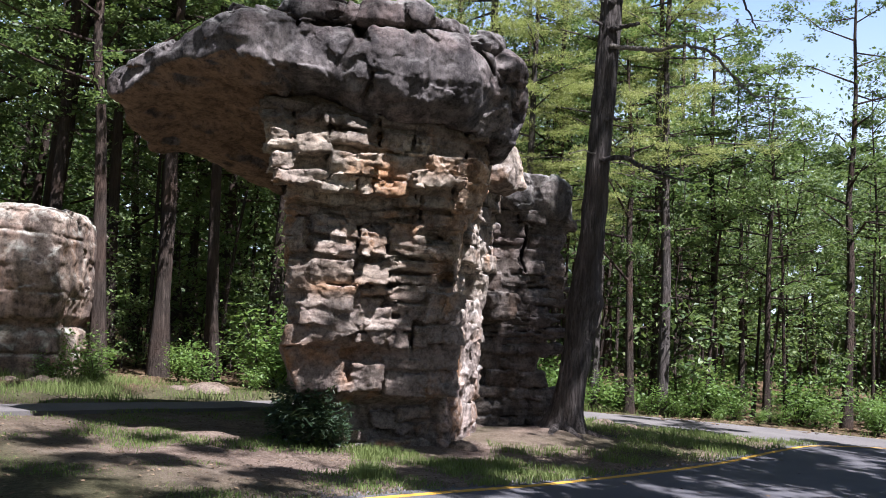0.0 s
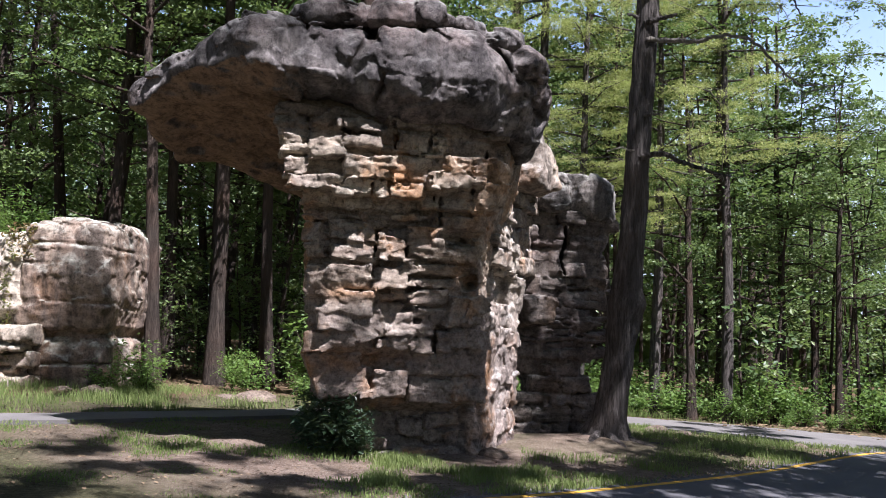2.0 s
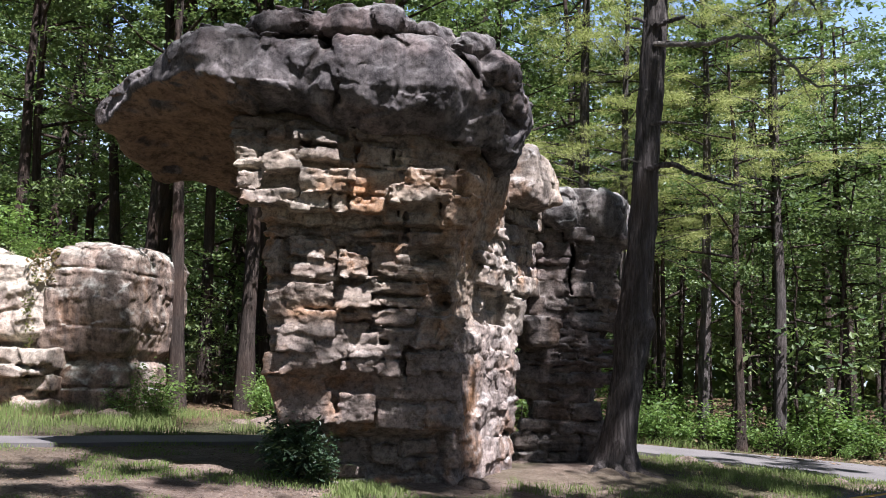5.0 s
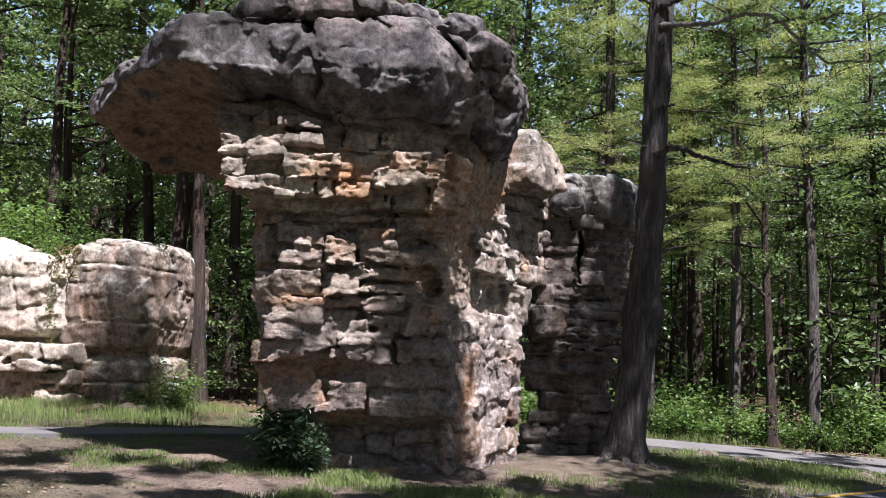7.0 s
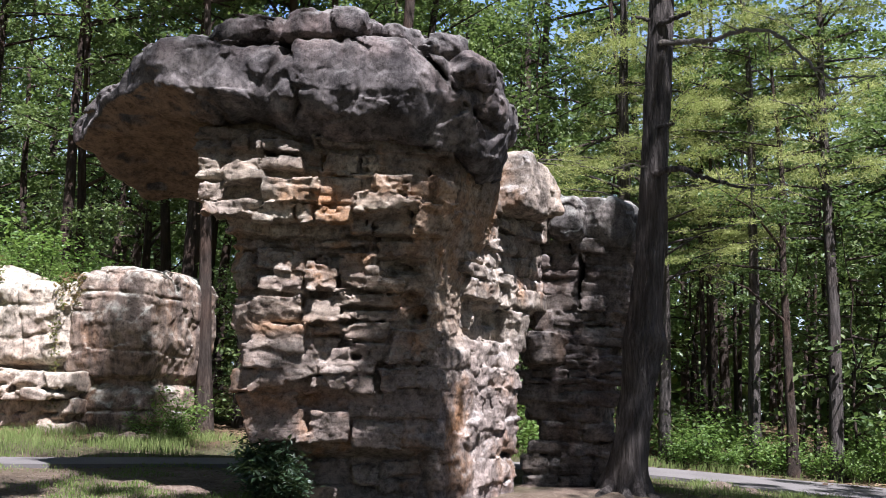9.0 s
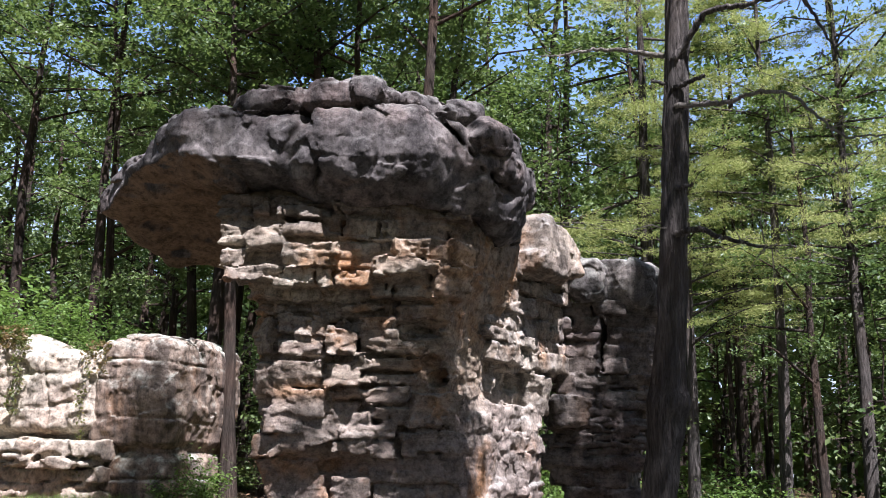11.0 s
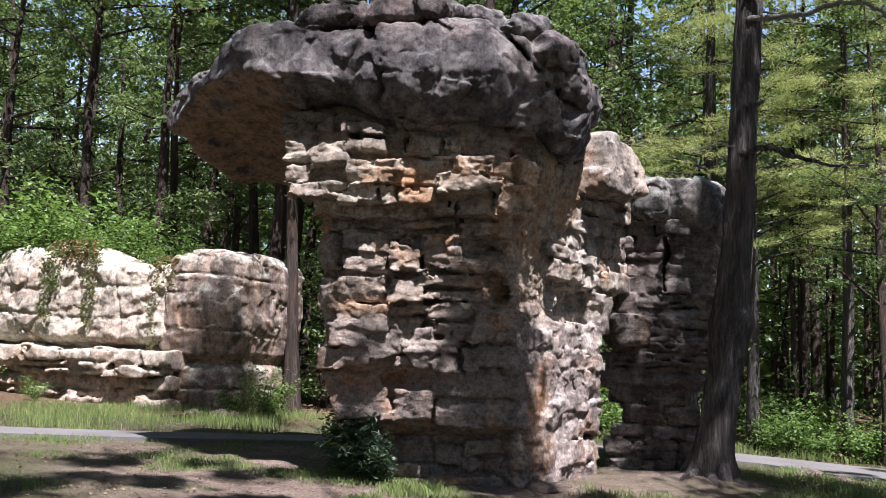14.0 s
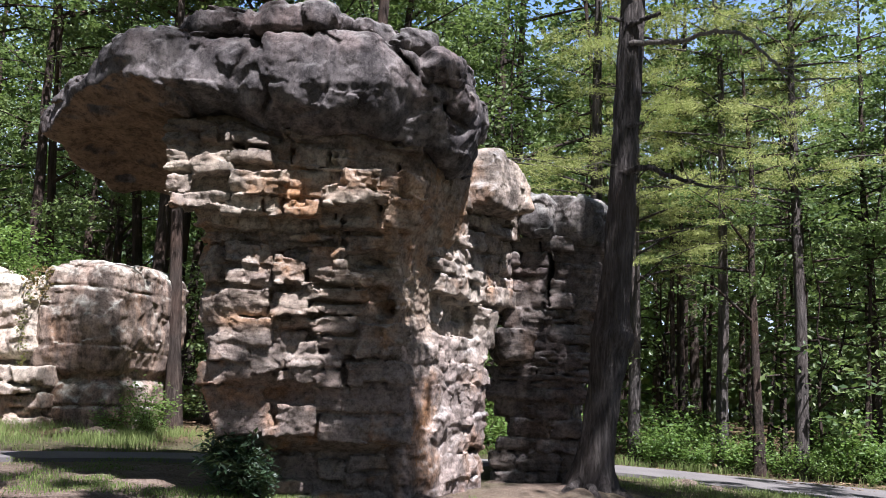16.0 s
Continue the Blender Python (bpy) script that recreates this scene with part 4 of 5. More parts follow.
# ---- trees ----
def make_tree(seed, height, bare_to, spread, count, leaf, radius, limbs=0, tight=1.0):
    """A broad-leaved tree at the origin: trunk, limbs and leaves."""
    r = np.random.default_rng(seed)
    zs = np.linspace(-0.3, height * 0.92, 9)
    bend = np.cumsum(r.normal(0, 0.10, (9, 2)), 0) * (np.linspace(0, 1, 9)[:, None])
    rad = radius * (1 - 0.85 * (zs + 0.3) / (height + 0.3))
    rad[0] *= 1.5
    trunk = tube(np.column_stack([bend, zs]), rad, 8, 0.08, seed)
    wood, clumps = [], []
    limbs = limbs or int(10 + height * 0.8)
    for i in range(limbs):
        z = bare_to + (height - bare_to) * (i + r.random()) / limbs
        at = np.array([np.interp(z, zs, bend[:, 0]), np.interp(z, zs, bend[:, 1]), z])
        a = r.uniform(0, 2 * math.pi)
        reach = spread * (0.45 + 0.55 * math.sin(math.pi * min(1, 0.18 + 0.8 * (z - bare_to) / (height - bare_to)))) * r.uniform(0.6, 1.15)
        end = at + np.array([math.cos(a) * reach, math.sin(a) * reach, reach * r.uniform(0.0, 0.5)])
        mid = (at + end) / 2 + r.normal(0, 0.12 * reach, 3) * 0.6
        rr = max(0.018, radius * 0.35 * (1 - z / height) + 0.02)
        wood.append(tube([at, mid, end], [rr, rr * 0.6, 0.008], 5))
        for t in np.linspace(0.4, 1.05, 5):
            p = at * (1 - t) ** 2 + 2 * mid * t * (1 - t) + end * t * t
            clumps.append((p + r.normal(0, 0.22 * spread * 0.35, 3), tight * (0.16 + 0.12 * spread * r.uniform(0.4, 1.2))))
    per = max(4, count // len(clumps))
    pts = []
    for c, s in clumps:
        pts.append(c + r.normal(0, 1, (int(per * r.uniform(0.4, 1.6)) + 1, 3)) * np.array([s, s, s * 0.34]))
    return trunk, joined(wood), leaves(np.concatenate(pts), leaf, seed + 1)


def tree_meshes(kind, *args):
    t, w, l = make_tree(*args)
    return mesh_from(kind + "_trunk", *t), mesh_from(kind + "_limbs", *w), mesh_from(kind + "_crown", *l, False)


def plant(name, meshes, wood, leaf, at, scale, turn, lean=(0, 0), stretch=1.0, **tags):
    top = thing(name, **tags)
    top.matrix_basis = pose(at[0], at[1], at[2], lean[0], lean[1], turn) @ Matrix.Diagonal((scale, scale, scale * stretch, 1))
    part("trunk", meshes[0], wood, top)
    part("branchwork", meshes[1], wood, top, kind="stuff")
    part("crown", meshes[2], leaf, top, kind="stuff")
    return top


OAKS = [tree_meshes("oak", 100 + i, 15.0 + i % 3, 4.2 + 0.9 * (i % 3), 3.1, 8400, 0.118, 0.165, 0, 0.44) for i in range(5)]
FAR_OAKS = [tree_meshes("far_oak", 150 + i, 17.0, 2.2, 3.6, 2600, 0.27, 0.18, 0, 0.75) for i in range(3)]
SAPLINGS = [tree_meshes("sapling", 200 + i, 4.2, 0.4, 1.25, 1050, 0.12, 0.03, 0, 0.75) for i in range(4)]


def make_pine(seed, height, bare_to, spread, radius, tufts, per=16):
    r = np.random.default_rng(seed)
    zs = np.linspace(-0.3, height, 9)
    bend = np.cumsum(r.normal(0, 0.05, (9, 2)), 0)
    rad = radius * (1 - 0.85 * (zs + 0.3) / (height + 0.3))
    trunk = tube(np.column_stack([bend, zs]), rad, 8, 0.06, seed)
    wood, pos, aim = [], [], []
    for i in range(tufts):
        z = bare_to + (height - bare_to) * (i + r.random()) / tufts
        at = np.array([np.interp(z, zs, bend[:, 0]), np.interp(z, zs, bend[:, 1]), z])
        a = r.uniform(0, 2 * math.pi)
        reach = spread * (1 - 0.7 * (z - bare_to) / (height - bare_to)) * r.uniform(0.55, 1.1)
        d = np.array([math.cos(a), math.sin(a), r.uniform(-0.12, 0.2)])
        end = at + d * reach
        wood.append(tube([at, at + d * reach * 0.5 + [0, 0, 0.06 * reach], end], [0.035, 0.02, 0.006], 4))
        for t in np.linspace(0.35, 1.0, 9):
            side = np.cross(d, [0, 0, 1]) * r.uniform(-0.45, 0.45) * reach * (1.15 - t)
            pos.append(at + d * reach * t + side + [0, 0, r.normal(0, 0.08)])
            aim.append(d + side * 0.8)
    pos, aim = np.array(pos), np.array(aim)
    n = len(pos) * per
    p = np.repeat(pos, per, 0) + r.normal(0, 1, (n, 3)) * [0.15, 0.15, 0.03]
    w = np.repeat(aim, per, 0) + r.normal(0, 0.75, (n, 3)) + [0, 0, 0.25]
    w /= np.linalg.norm(w, axis=1)[:, None]
    s = np.cross(w, r.normal(size=(n, 3)))
    s /= np.linalg.norm(s, axis=1)[:, None]
    L = r.uniform(0.07, 0.14, n)[:, None]
    v = np.stack([p - s * 0.008, p + s * 0.008, p + w * L * 0.85], 1).reshape(-1, 3)
    return mesh_from("pine_trunk", *trunk), mesh_from("pine_limbs", *joined(wood)), mesh_from("pine_crown", v, np.arange(3 * n).reshape(-1, 3), False)


PINES = [make_pine(300 + i, 15.0, 4.2 + i, 3.6, 0.16, 40, 92) for i in range(3)]
OAK_TEXT = dict(label="tall broad-leaved forest tree with a dark trunk", category="tree", group="forest trees")
PINE_TEXT = dict(label="forest pine with flat sprays of yellow-green needles", category="pine tree", group="forest pines")
SAP_TEXT = dict(label="slender leafy sapling at the forest edge", category="sapling", group="forest saplings")


def height_at(x, y):
    return float(ground_z(np.array(float(x)), np.array(float(y))))


def grow(kind, x, y, scale, turn, lean=(0, 0)):
    at = (x, y, height_at(x, y))
    if kind < 10:
        return plant("forest_tree", OAKS[kind], BARK, LEAF, at, scale, turn, lean, **OAK_TEXT)
    if kind < 20:
        return plant("pine_tree", PINES[kind - 10], PINE_BARK, NEEDLE, at, scale, turn, lean, **PINE_TEXT)
    if kind < 30:
        return plant("sapling", SAPLINGS[kind - 20], BARK, LEAF, at, scale, turn, lean, **SAP_TEXT)
    return plant("forest_tree", FAR_OAKS[kind - 30], BARK, LEAF, at, scale, turn, lean, **OAK_TEXT)


# oaks added with crowns mostly above view, to darken the woods at left
CANOPY = tree_meshes("canopy_oak", 180, 18.0, 9.3, 3.8, 11000, 0.15, 0.2, 24, 0.9)
for x, y, turn in ((-2.2, 18.8, 40), (-6.2, 21.4, 150), (-9.0, 21.7, 260), (-12.6, 21.6, 20), (-16.0, 22.4, 80)):
    plant("canopy_tree", CANOPY, BARK, LEAF, (x, y, height_at(x, y)), 1.0, turn, label="tall oak with a high crown, added behind the rock to shade the woods", category="tree", group="forest trees")

# trees that can be told apart: kind, x, y, scale, turn, lean
for row in ((2, -6.85, 19.3, 0.95, 30, (0, -3)), (1, -8.0, 23.0, 1.1, 80, (0, -2)), (2, -11.2, 26.0, 1.2, 200, (0, -3)), (3, -6.1, 27.0, 1.1, 140, (2, 2)),
            (2, -9.6, 22.2, 1.0, 15, (0, 5)), (4, -5.2, 22.4, 1.05, 75, (0, -4)), (0, -4.0, 23.4, 1.15, 330, (0, 3)), (3, -12.9, 22.6, 1.05, 100, (0, -6)), (1, -7.1, 24.8, 1.2, 260, (0, 4)),
            (10, 2.5, 23.6, 0.95, 10, (0, 1)), (11, 4.4, 24.2, 1.0, 70, (0, -1.5)), (4, 6.4, 25.2, 1.0, 250, (0, 0)), (3, 8.0, 25.4, 0.78, 300, (0, 2)),
            (2, 11.3, 24.3, 0.8, 20, (0, 3)), (1, 9.2, 26.4, 0.6, 160, (0, 0)), (10, 1.5, 24.5, 1.25, 190, (0, 0)), (11, 6.0, 23.2, 1.0, 120, (0, 2)), (1, 8.9, 23.6, 0.6, 220, (0, -1)), (0, 5.2, 23.0, 0.72, 35, (0, 0))):
    grow(*row)
spots = [(-9.6, 22.2), (-5.2, 22.4), (-4.0, 23.4), (-12.9, 22.6), (-7.1, 24.8), (-6.85, 19.3), (-8, 23), (2.5, 22.6), (4.4, 24.2), (6.4, 25.2), (8.1, 26), (11.3, 24.3)]
fixed = len(spots)
for i in range(6000):
    x, y = rng.uniform(-58, 44), rng.uniform(21, 64)
    if x > 0.62 * y + 7 or x < 5 - 1.4 * y or y < (23.5 if x > -9 else 22.3):
        continue
    if right_of_road(np.array([x]), np.array([y]))[0] > -2.0:
        continue
    gap = 1.45 + 0.03 * y
    if all((x - a) ** 2 + (y - b) ** 2 > gap * gap for a, b in spots):
        spots.append((x, y))
for x, y in spots[fixed:165]:
    turn, lean, scale = rng.uniform(0, 360), (rng.normal(0, 1.5), rng.normal(0, 1.5)), rng.uniform(0.95, 1.4)
    if 0.30 * y < x < 0.66 * y:
        scale = min(scale, (1.7 + 0.25 * y) / 16)
    if x > 0.05 * y:
        scale *= 0.86
    if y > 33:
        grow(30 + rng.integers(3), x, y, scale, turn, lean)
    elif rng.random() < (0.18 if x > 1 else 0.04):
        grow(10 + rng.integers(3), x, y, scale, turn, lean)
    else:
        grow(rng.integers(5), x, y, scale, turn, lean)
POLES = [tree_meshes("pole_tree", 190 + i, 13.0, 6.0, 1.7, 1500, 0.155, 0.075) for i in range(3)]
for i in range(85):
    x, y = rng.uniform(-9, 24), rng.uniform(23.3, 38)
    if x > 0.6 * y + 5 or right_of_road(np.array([x]), np.array([y]))[0] > -1.5:
        continue
    top = 0.8 if 0.30 * y < x < 0.66 * y else 1.1
    plant("pole_tree", POLES[i % 3], BARK, LEAF, (x, y, height_at(x, y)), rng.uniform(0.65, top), rng.uniform(0, 360), (rng.normal(0, 2.5), rng.normal(0, 2.5)), label="slender dark forest tree with a small high crown", category="tree", group="pole trees")
for i in range(70):
    x, y = rng.uniform(-40, 34), rng.uniform(21.8, 38)
    if x > 0.6 * y + 5 or x < 5 - 1.3 * y or right_of_road(np.array([x]), np.array([y]))[0] > -1.0:
        continue
    grow(20 + rng.integers(4), x, y, rng.uniform(0.5, 1.6), rng.uniform(0, 360))

under_rng = np.random.default_rng(55)
for i in range(26):
    x, y = under_rng.uniform(-8.5, 1.5), under_rng.uniform(20.6, 27)
    grow(20 + i % 4, x, y, under_rng.uniform(0.5, 1.15), under_rng.uniform(0, 360))

# unseen trees added behind the walker and across the road to cast dappled shade
AIRY = [tree_meshes("shade_oak", 170, 13.8, 4.6, 3.3, 5000, 0.22, 0.16, 13, 0.40), tree_meshes("tall_shade_oak", 171, 23.3, 20.3, 1.2, 1300, 0.22, 0.06, 13, 0.9),
        tree_meshes("high_shade_oak", 172, 19.2, 16.4, 1.5, 480, 0.20, 0.06, 13, 0.6), tree_meshes("dense_oak", 173, 12.9, 5.8, 2.4, 12000, 0.2, 0.17, 26, 1.0)]
for i, x, y, turn, stretch in ((0, 6.1, 4.4, 90, 1.18), (1, 5.6, 3.03, 40, 1.44), (0, 10.2, 3.2, 200, 1.62), (2, 6.6, 0.2, 40, 1.62), (3, 9.8, 7.5, 120, 1.48), (0, 14.0, 6.6, 160, 1.4), (0, 12.5, 10.5, 300, 1.4), (0, 4.4, -0.1, 75, 1.55), (0, 4.0, -1.6, 200, 1.7)):
    plant("shade_tree", AIRY[i], BARK, LEAF, (x, y, height_at(x, y)), 1.0, turn, stretch=stretch, label="tall airy oak beside the road behind the walker, added unseen to cast shade", category="tree", group="roadside trees")
# more unseen forest trees, added all round to hold back skylight
for row in ((1, -6.8, 2.0, 1.2, 60), (2, -11.5, 6.5, 1.2, 140), (0, -15.5, 8.0, 1.3, 220), (3, -8.5, -4.0, 1.3, 10), (4, 11.5, -4.5, 1.2, 300), (1, 6.0, -6.0, 1.2, 10), (0, 0.5, -6.5, 1.2, 160), (3, -5.0, -4.5, 1.3, 90), (4, -11.5, 0.5, 1.2, 35), (1, -20.0, 11.0, 1.2, 190), (0, 21, -4, 1.2, 50)):
    grow(*row)

# ---- the pine beside the rock ----
pine = thing("roadside_pine", (2.3, 14.95, 0.0), label="tall scaly-barked pine with dead lower branches beside the rock", category="pine tree")
AXIS_Z = (-0.3, 0.1, 0.4, 0.9, 1.5, 2.15, 2.4, 3.1, 4.6, 6.0, 7.3, 8.3, 11.0, 14.0)
AXIS_X = (2.33, 2.35, 2.39, 2.47, 2.55, 2.64, 2.66, 2.72, 2.82, 2.90, 2.97, 3.01, 3.1, 3.2)
AXIS_R = (0.42, 0.33, 0.27, 0.245, 0.235, 0.26, 0.235, 0.20, 0.19, 0.178, 0.168, 0.155, 0.11, 0.03)


def furrowed_trunk(sides=44, rings=230):
    z = np.concatenate([np.linspace(-0.3, 8.6, rings), np.linspace(8.8, 14, 20)])
    a = np.linspace(0, 2 * math.pi, sides, endpoint=False)
    Z, A = np.meshgrid(z, a, indexing="ij")
    R = np.interp(Z, AXIS_Z, AXIS_R)
    cx, cy = np.cos(A), np.sin(A)
    flare = step01(0.7, -0.1, Z) * 0.13 * np.maximum(0, np.sin(A * 2.5 + 0.6)) ** 2
    knot = 0.07 * np.exp(-((Z - 2.2) / 0.16) ** 2) * (0.4 + 0.6 * np.maximum(0, np.cos(A - 0.1)))
    ridge = np.abs(vnoise(cx * 3.2 + 7, cy * 3.2, Z * 1.6)) + 0.5 * np.abs(vnoise(cx * 7, cy * 7 + 3, Z * 4.5))
    R = R + flare + knot + 0.030 * (ridge - 0.45) + 0.02 * vnoise(cx * 1.5, cy * 1.5, Z * 0.8)
    v = np.stack([np.interp(Z, AXIS_Z, AXIS_X) + R * cx, 14.95 + R * cy, Z], -1).reshape(-1, 3)
    i = np.arange(len(v)).reshape(len(z), sides)
    j = np.roll(i, -1, 1)
    return v, np.stack([i[:-1], j[:-1], j[1:], i[1:]], -1).reshape(-1, 4)


def limb(points, r0, r1=0.008, seed=1):
    """A crooked tapering limb through (x, z) places, drawn out a little towards the walker."""
    p = line_points([(x, 14.8 - 0.12 * k, z) for k, (x, z) in enumerate(points)], 7 * len(points))
    p = p + np.random.default_rng(seed).normal(0, 0.010, p.shape)
    return tube(p, np.linspace(r0, r1, len(p)), 8, 0.10, seed)


pine_parts = [part("trunk", mesh_from("furrowed_trunk", *furrowed_trunk()), PINE_BARK)]
for nm, mt, pts, r0 in (
        ("dead_branch", DEAD_WOOD, ((2.80, 7.30), (2.35, 7.39), (1.84, 7.43), (1.41, 7.36), (1.02, 7.32)), 0.045),
        ("branch", PINE_BARK, ((2.95, 7.25), (3.26, 7.62), (3.47, 7.82), (3.98, 7.79), (4.6, 7.78), (4.81, 7.47), (4.96, 7.02), (5.11, 6.62)), 0.06),
        ("stub", PINE_BARK, ((2.90, 6.78), (3.15, 6.80), (3.38, 6.83)), 0.045), ("stub", PINE_BARK, ((2.80, 6.86), (2.61, 6.88)), 0.03),
        ("dead_branch", DEAD_WOOD, ((2.95, 6.50), (3.35, 6.43), (3.68, 6.39), (3.98, 6.43), (4.43, 6.34), (4.77, 5.95), (5.11, 5.57), (5.63, 5.52)), 0.045),
        ("stub", PINE_BARK, ((2.85, 5.24), (3.12, 5.24)), 0.035), ("stub", DEAD_WOOD, ((2.72, 4.66), (2.50, 4.68), (2.3, 4.60)), 0.014),
        ("branch", PINE_BARK, ((2.80, 4.54), (3.16, 4.60), (3.5, 4.42), (3.86, 4.28), (4.15, 4.18)), 0.055)):
    pine_parts.append(part(nm, mesh_from(nm, *limb(pts, r0, 0.010 if len(pts) > 3 else r0 * 0.6, len(pts))), mt))
twigs = []
tr = np.random.default_rng(5)
for x0, z0, n in ((4.43, 6.34, 5), (4.9, 5.8, 6), (5.4, 5.53, 6), (3.86, 4.28, 6), (4.1, 4.2, 7), (1.3, 7.35, 4), (4.6, 7.75, 6), (5.0, 6.9, 6)):
    for i in range(n):
        d = np.array([tr.normal(0, 0.3), tr.normal(0, 0.3), tr.normal(-0.05, 0.25)])
        st = np.array([x0 + tr.normal(0, 0.15), 14.35, z0])
        twigs.append(tube([st, st + d * 0.5 + tr.normal(0, 0.04, 3), st + d * tr.uniform(0.7, 1.3)], [0.010, 0.006, 0.003], 4))
pine_parts.append(part("twig_tangle", mesh_from("twig_tangle", *joined(twigs)), DEAD_WOOD, kind="stuff"))
high = make_pine(333, 5.5, 0.4, 3.4, 0.05, 46, 40)
for me in high[1:]:
    me.transform(Matrix.Translation((3.0, 14.95, 8.9)))
pine_parts.append(part("branchwork", high[1], PINE_BARK, kind="stuff"))
pine_parts.append(part("crown", high[2], NEEDLE, kind="stuff"))
for ob in pine_parts:
    ob.parent = pine
    ob.matrix_parent_inverse = Matrix.Translation((-2.3, -14.95, 0))
root_rng = np.random.default_rng(8)
for a in (200, 250, 290, 335, 20):
    d = np.array([math.cos(radians(a)), math.sin(radians(a))])
    p = [(2.28 + d[0] * t, 14.95 + d[1] * t, height_at(2.3, 15) + 0.22 - 0.30 * (t / 1.25) + 0.03 * root_rng.normal()) for t in np.linspace(0.15, 1.25, 7)]
    ob = part("root", mesh_from("root", *tube(p, np.linspace(0.09, 0.02, 7), 8, 0.15, a)), PINE_BARK, pine)
    ob.matrix_parent_inverse = Matrix.Translation((-2.3, -14.95, 0))


# ---- shrubs, vines and grass ----
def shrub_meshes(name, seed, height, spread, count, leaf, narrow=0.55):
    r = np.random.default_rng(seed)
    stems, pts = [], []
    for i in range(9):
        a, reach = r.uniform(0, 2 * math.pi), spread * r.uniform(0.3, 1.0)
        end = np.array([math.cos(a) * reach, math.sin(a) * reach, height * r.uniform(0.45, 1.0)])
        mid = end * [0.35, 0.35, 0.6] + r.normal(0, 0.04, 3)
        stems.append(tube([[0, 0, -0.05], mid, end], [0.012, 0.009, 0.003], 4))
        for t in np.linspace(0.3, 1, 5):
            c = 2 * mid * t * (1 - t) + end * t * t
            pts.append(c + r.normal(0, 1, (max(2, count // 45), 3)) * np.array([0.22, 0.22, 0.16]) * spread)
    pts = np.concatenate(pts)
    pts[:, 2] = np.maximum(pts[:, 2], 0.03)
    return mesh_from(name + "_stems", *joined(stems)), mesh_from(name + "_leaves", *leaves(pts, leaf, seed, 0.7, narrow), False)


def shrub(name, meshes, leaf, x, y, z, scale, turn, **tags):
    top = thing(name, **tags)
    top.matrix_basis = pose(x, y, z, 0, 0, turn) @ Matrix.Scale(scale, 4)
    part("stemwork", meshes[0], BARK, top, kind="stuff")
    part("foliage", meshes[1], leaf, top, kind="stuff")
    return top


BUSHES = [shrub_meshes("bush", 400 + i, 1.1, 0.75, 900, 0.10) for i in range(4)]
EDGE = dict(label="bright green leafy shrub at the forest edge", category="shrub", group="edge shrubs")
for i in range(60):
    x, y = rng.uniform(-30, 16), rng.uniform(20.6, 27)
    if x < -8 and y < 22:
        continue
    if right_of_road(np.array([x]), np.array([y]))[0] > -0.8 or near_line(np.array([x]), np.array([y]), PATH_MID)[0] < 2.6:
        continue
    shrub("edge_shrub", BUSHES[rng.integers(4)], SHRUB, x, y, height_at(x, y), rng.uniform(0.5, 1.7), rng.uniform(0, 360), **EDGE)
for x, y, sc in ((-4.6, 19.0, 1.0), (-3.7, 19.6, 1.3), (-2.9, 20.3, 1.6), (-3.4, 21.0, 1.9), (-1.8, 20.9, 1.5), (-0.6, 21.8, 1.6), (0.9, 22.2, 1.5), (1.8, 21.9, 1.1), (2.9, 22.0, 1.0), (3.8, 22.1, 0.8), (4.9, 22.3, 0.9), (-5.5, 20.6, 1.2), (6.4, 22.2, 0.7), (7.4, 22.0, 0.8), (8.3, 21.6, 0.6), (9.0, 22.0, 0.9), (10.1, 21.8, 0.7), (11.2, 21.6, 0.9), (12.4, 21.3, 0.7), (9.6, 23.2, 1.2), (11.6, 23.0, 1.1), (7.0, 23.6, 1.2), (13.4, 22.6, 1.2), (5.4, 23.9, 1.1), (3.4, 23.8, 1.3), (8.2, 25.2, 1.5), (10.6, 25.4, 1.6), (12.8, 25.2, 1.6), (6.3, 26.0, 1.6), (15.0, 24.5, 1.5), (4.4, 26.6, 1.6), (9.4, 27.6, 1.8), (12.2, 28.0, 1.8), (15.6, 27.6, 1.8), (7.2, 28.6, 1.8), (-1.4, 24.5, 1.5), (-3.2, 25.6, 1.6), (-6.6, 23.6, 1.2)):
    y = y + 0.9 if x > 1.5 and y < 22.9 else y
    shrub("edge_shrub", BUSHES[rng.integers(4)], LEAF if rng.random() < 0.5 else SHRUB, x, y, height_at(x, y), sc * rng.uniform(0.4, 0.9), rng.uniform(0, 360), **EDGE)
for x, y, sc in ((3.3, 23.1, 0.8), (3.9, 22.9, 0.6), (4.8, 23.2, 0.9), (5.7, 23.0, 0.6), (6.3, 23.3, 0.75), (2.6, 23.4, 0.7), (8.0, 23.4, 0.7), (7.2, 24.4, 1.3)):
    shrub("young_shrub", BUSHES[rng.integers(4)], YOUNG, x, y, height_at(x, y), sc, rng.uniform(0, 360), label="sunlit yellow-green shrub at the edge of the woods", category="shrub", group="sunlit shrubs")
for x, y, sc in ((-6.55, 17.75, 0.85), (-6.15, 17.3, 0.6), (-6.9, 17.2, 0.5)):
    shrub("young_shrub", BUSHES[rng.integers(4)], YOUNG, x, y, height_at(x, y), sc, rng.uniform(0, 360), label="yellow-green young shrub at the foot of the outcrop", category="shrub", group="outcrop shrubs")
DARK = [shrub_meshes("dark_bush", 450 + i, 0.9, 0.5, 1500, 0.105, 0.34) for i in range(2)]
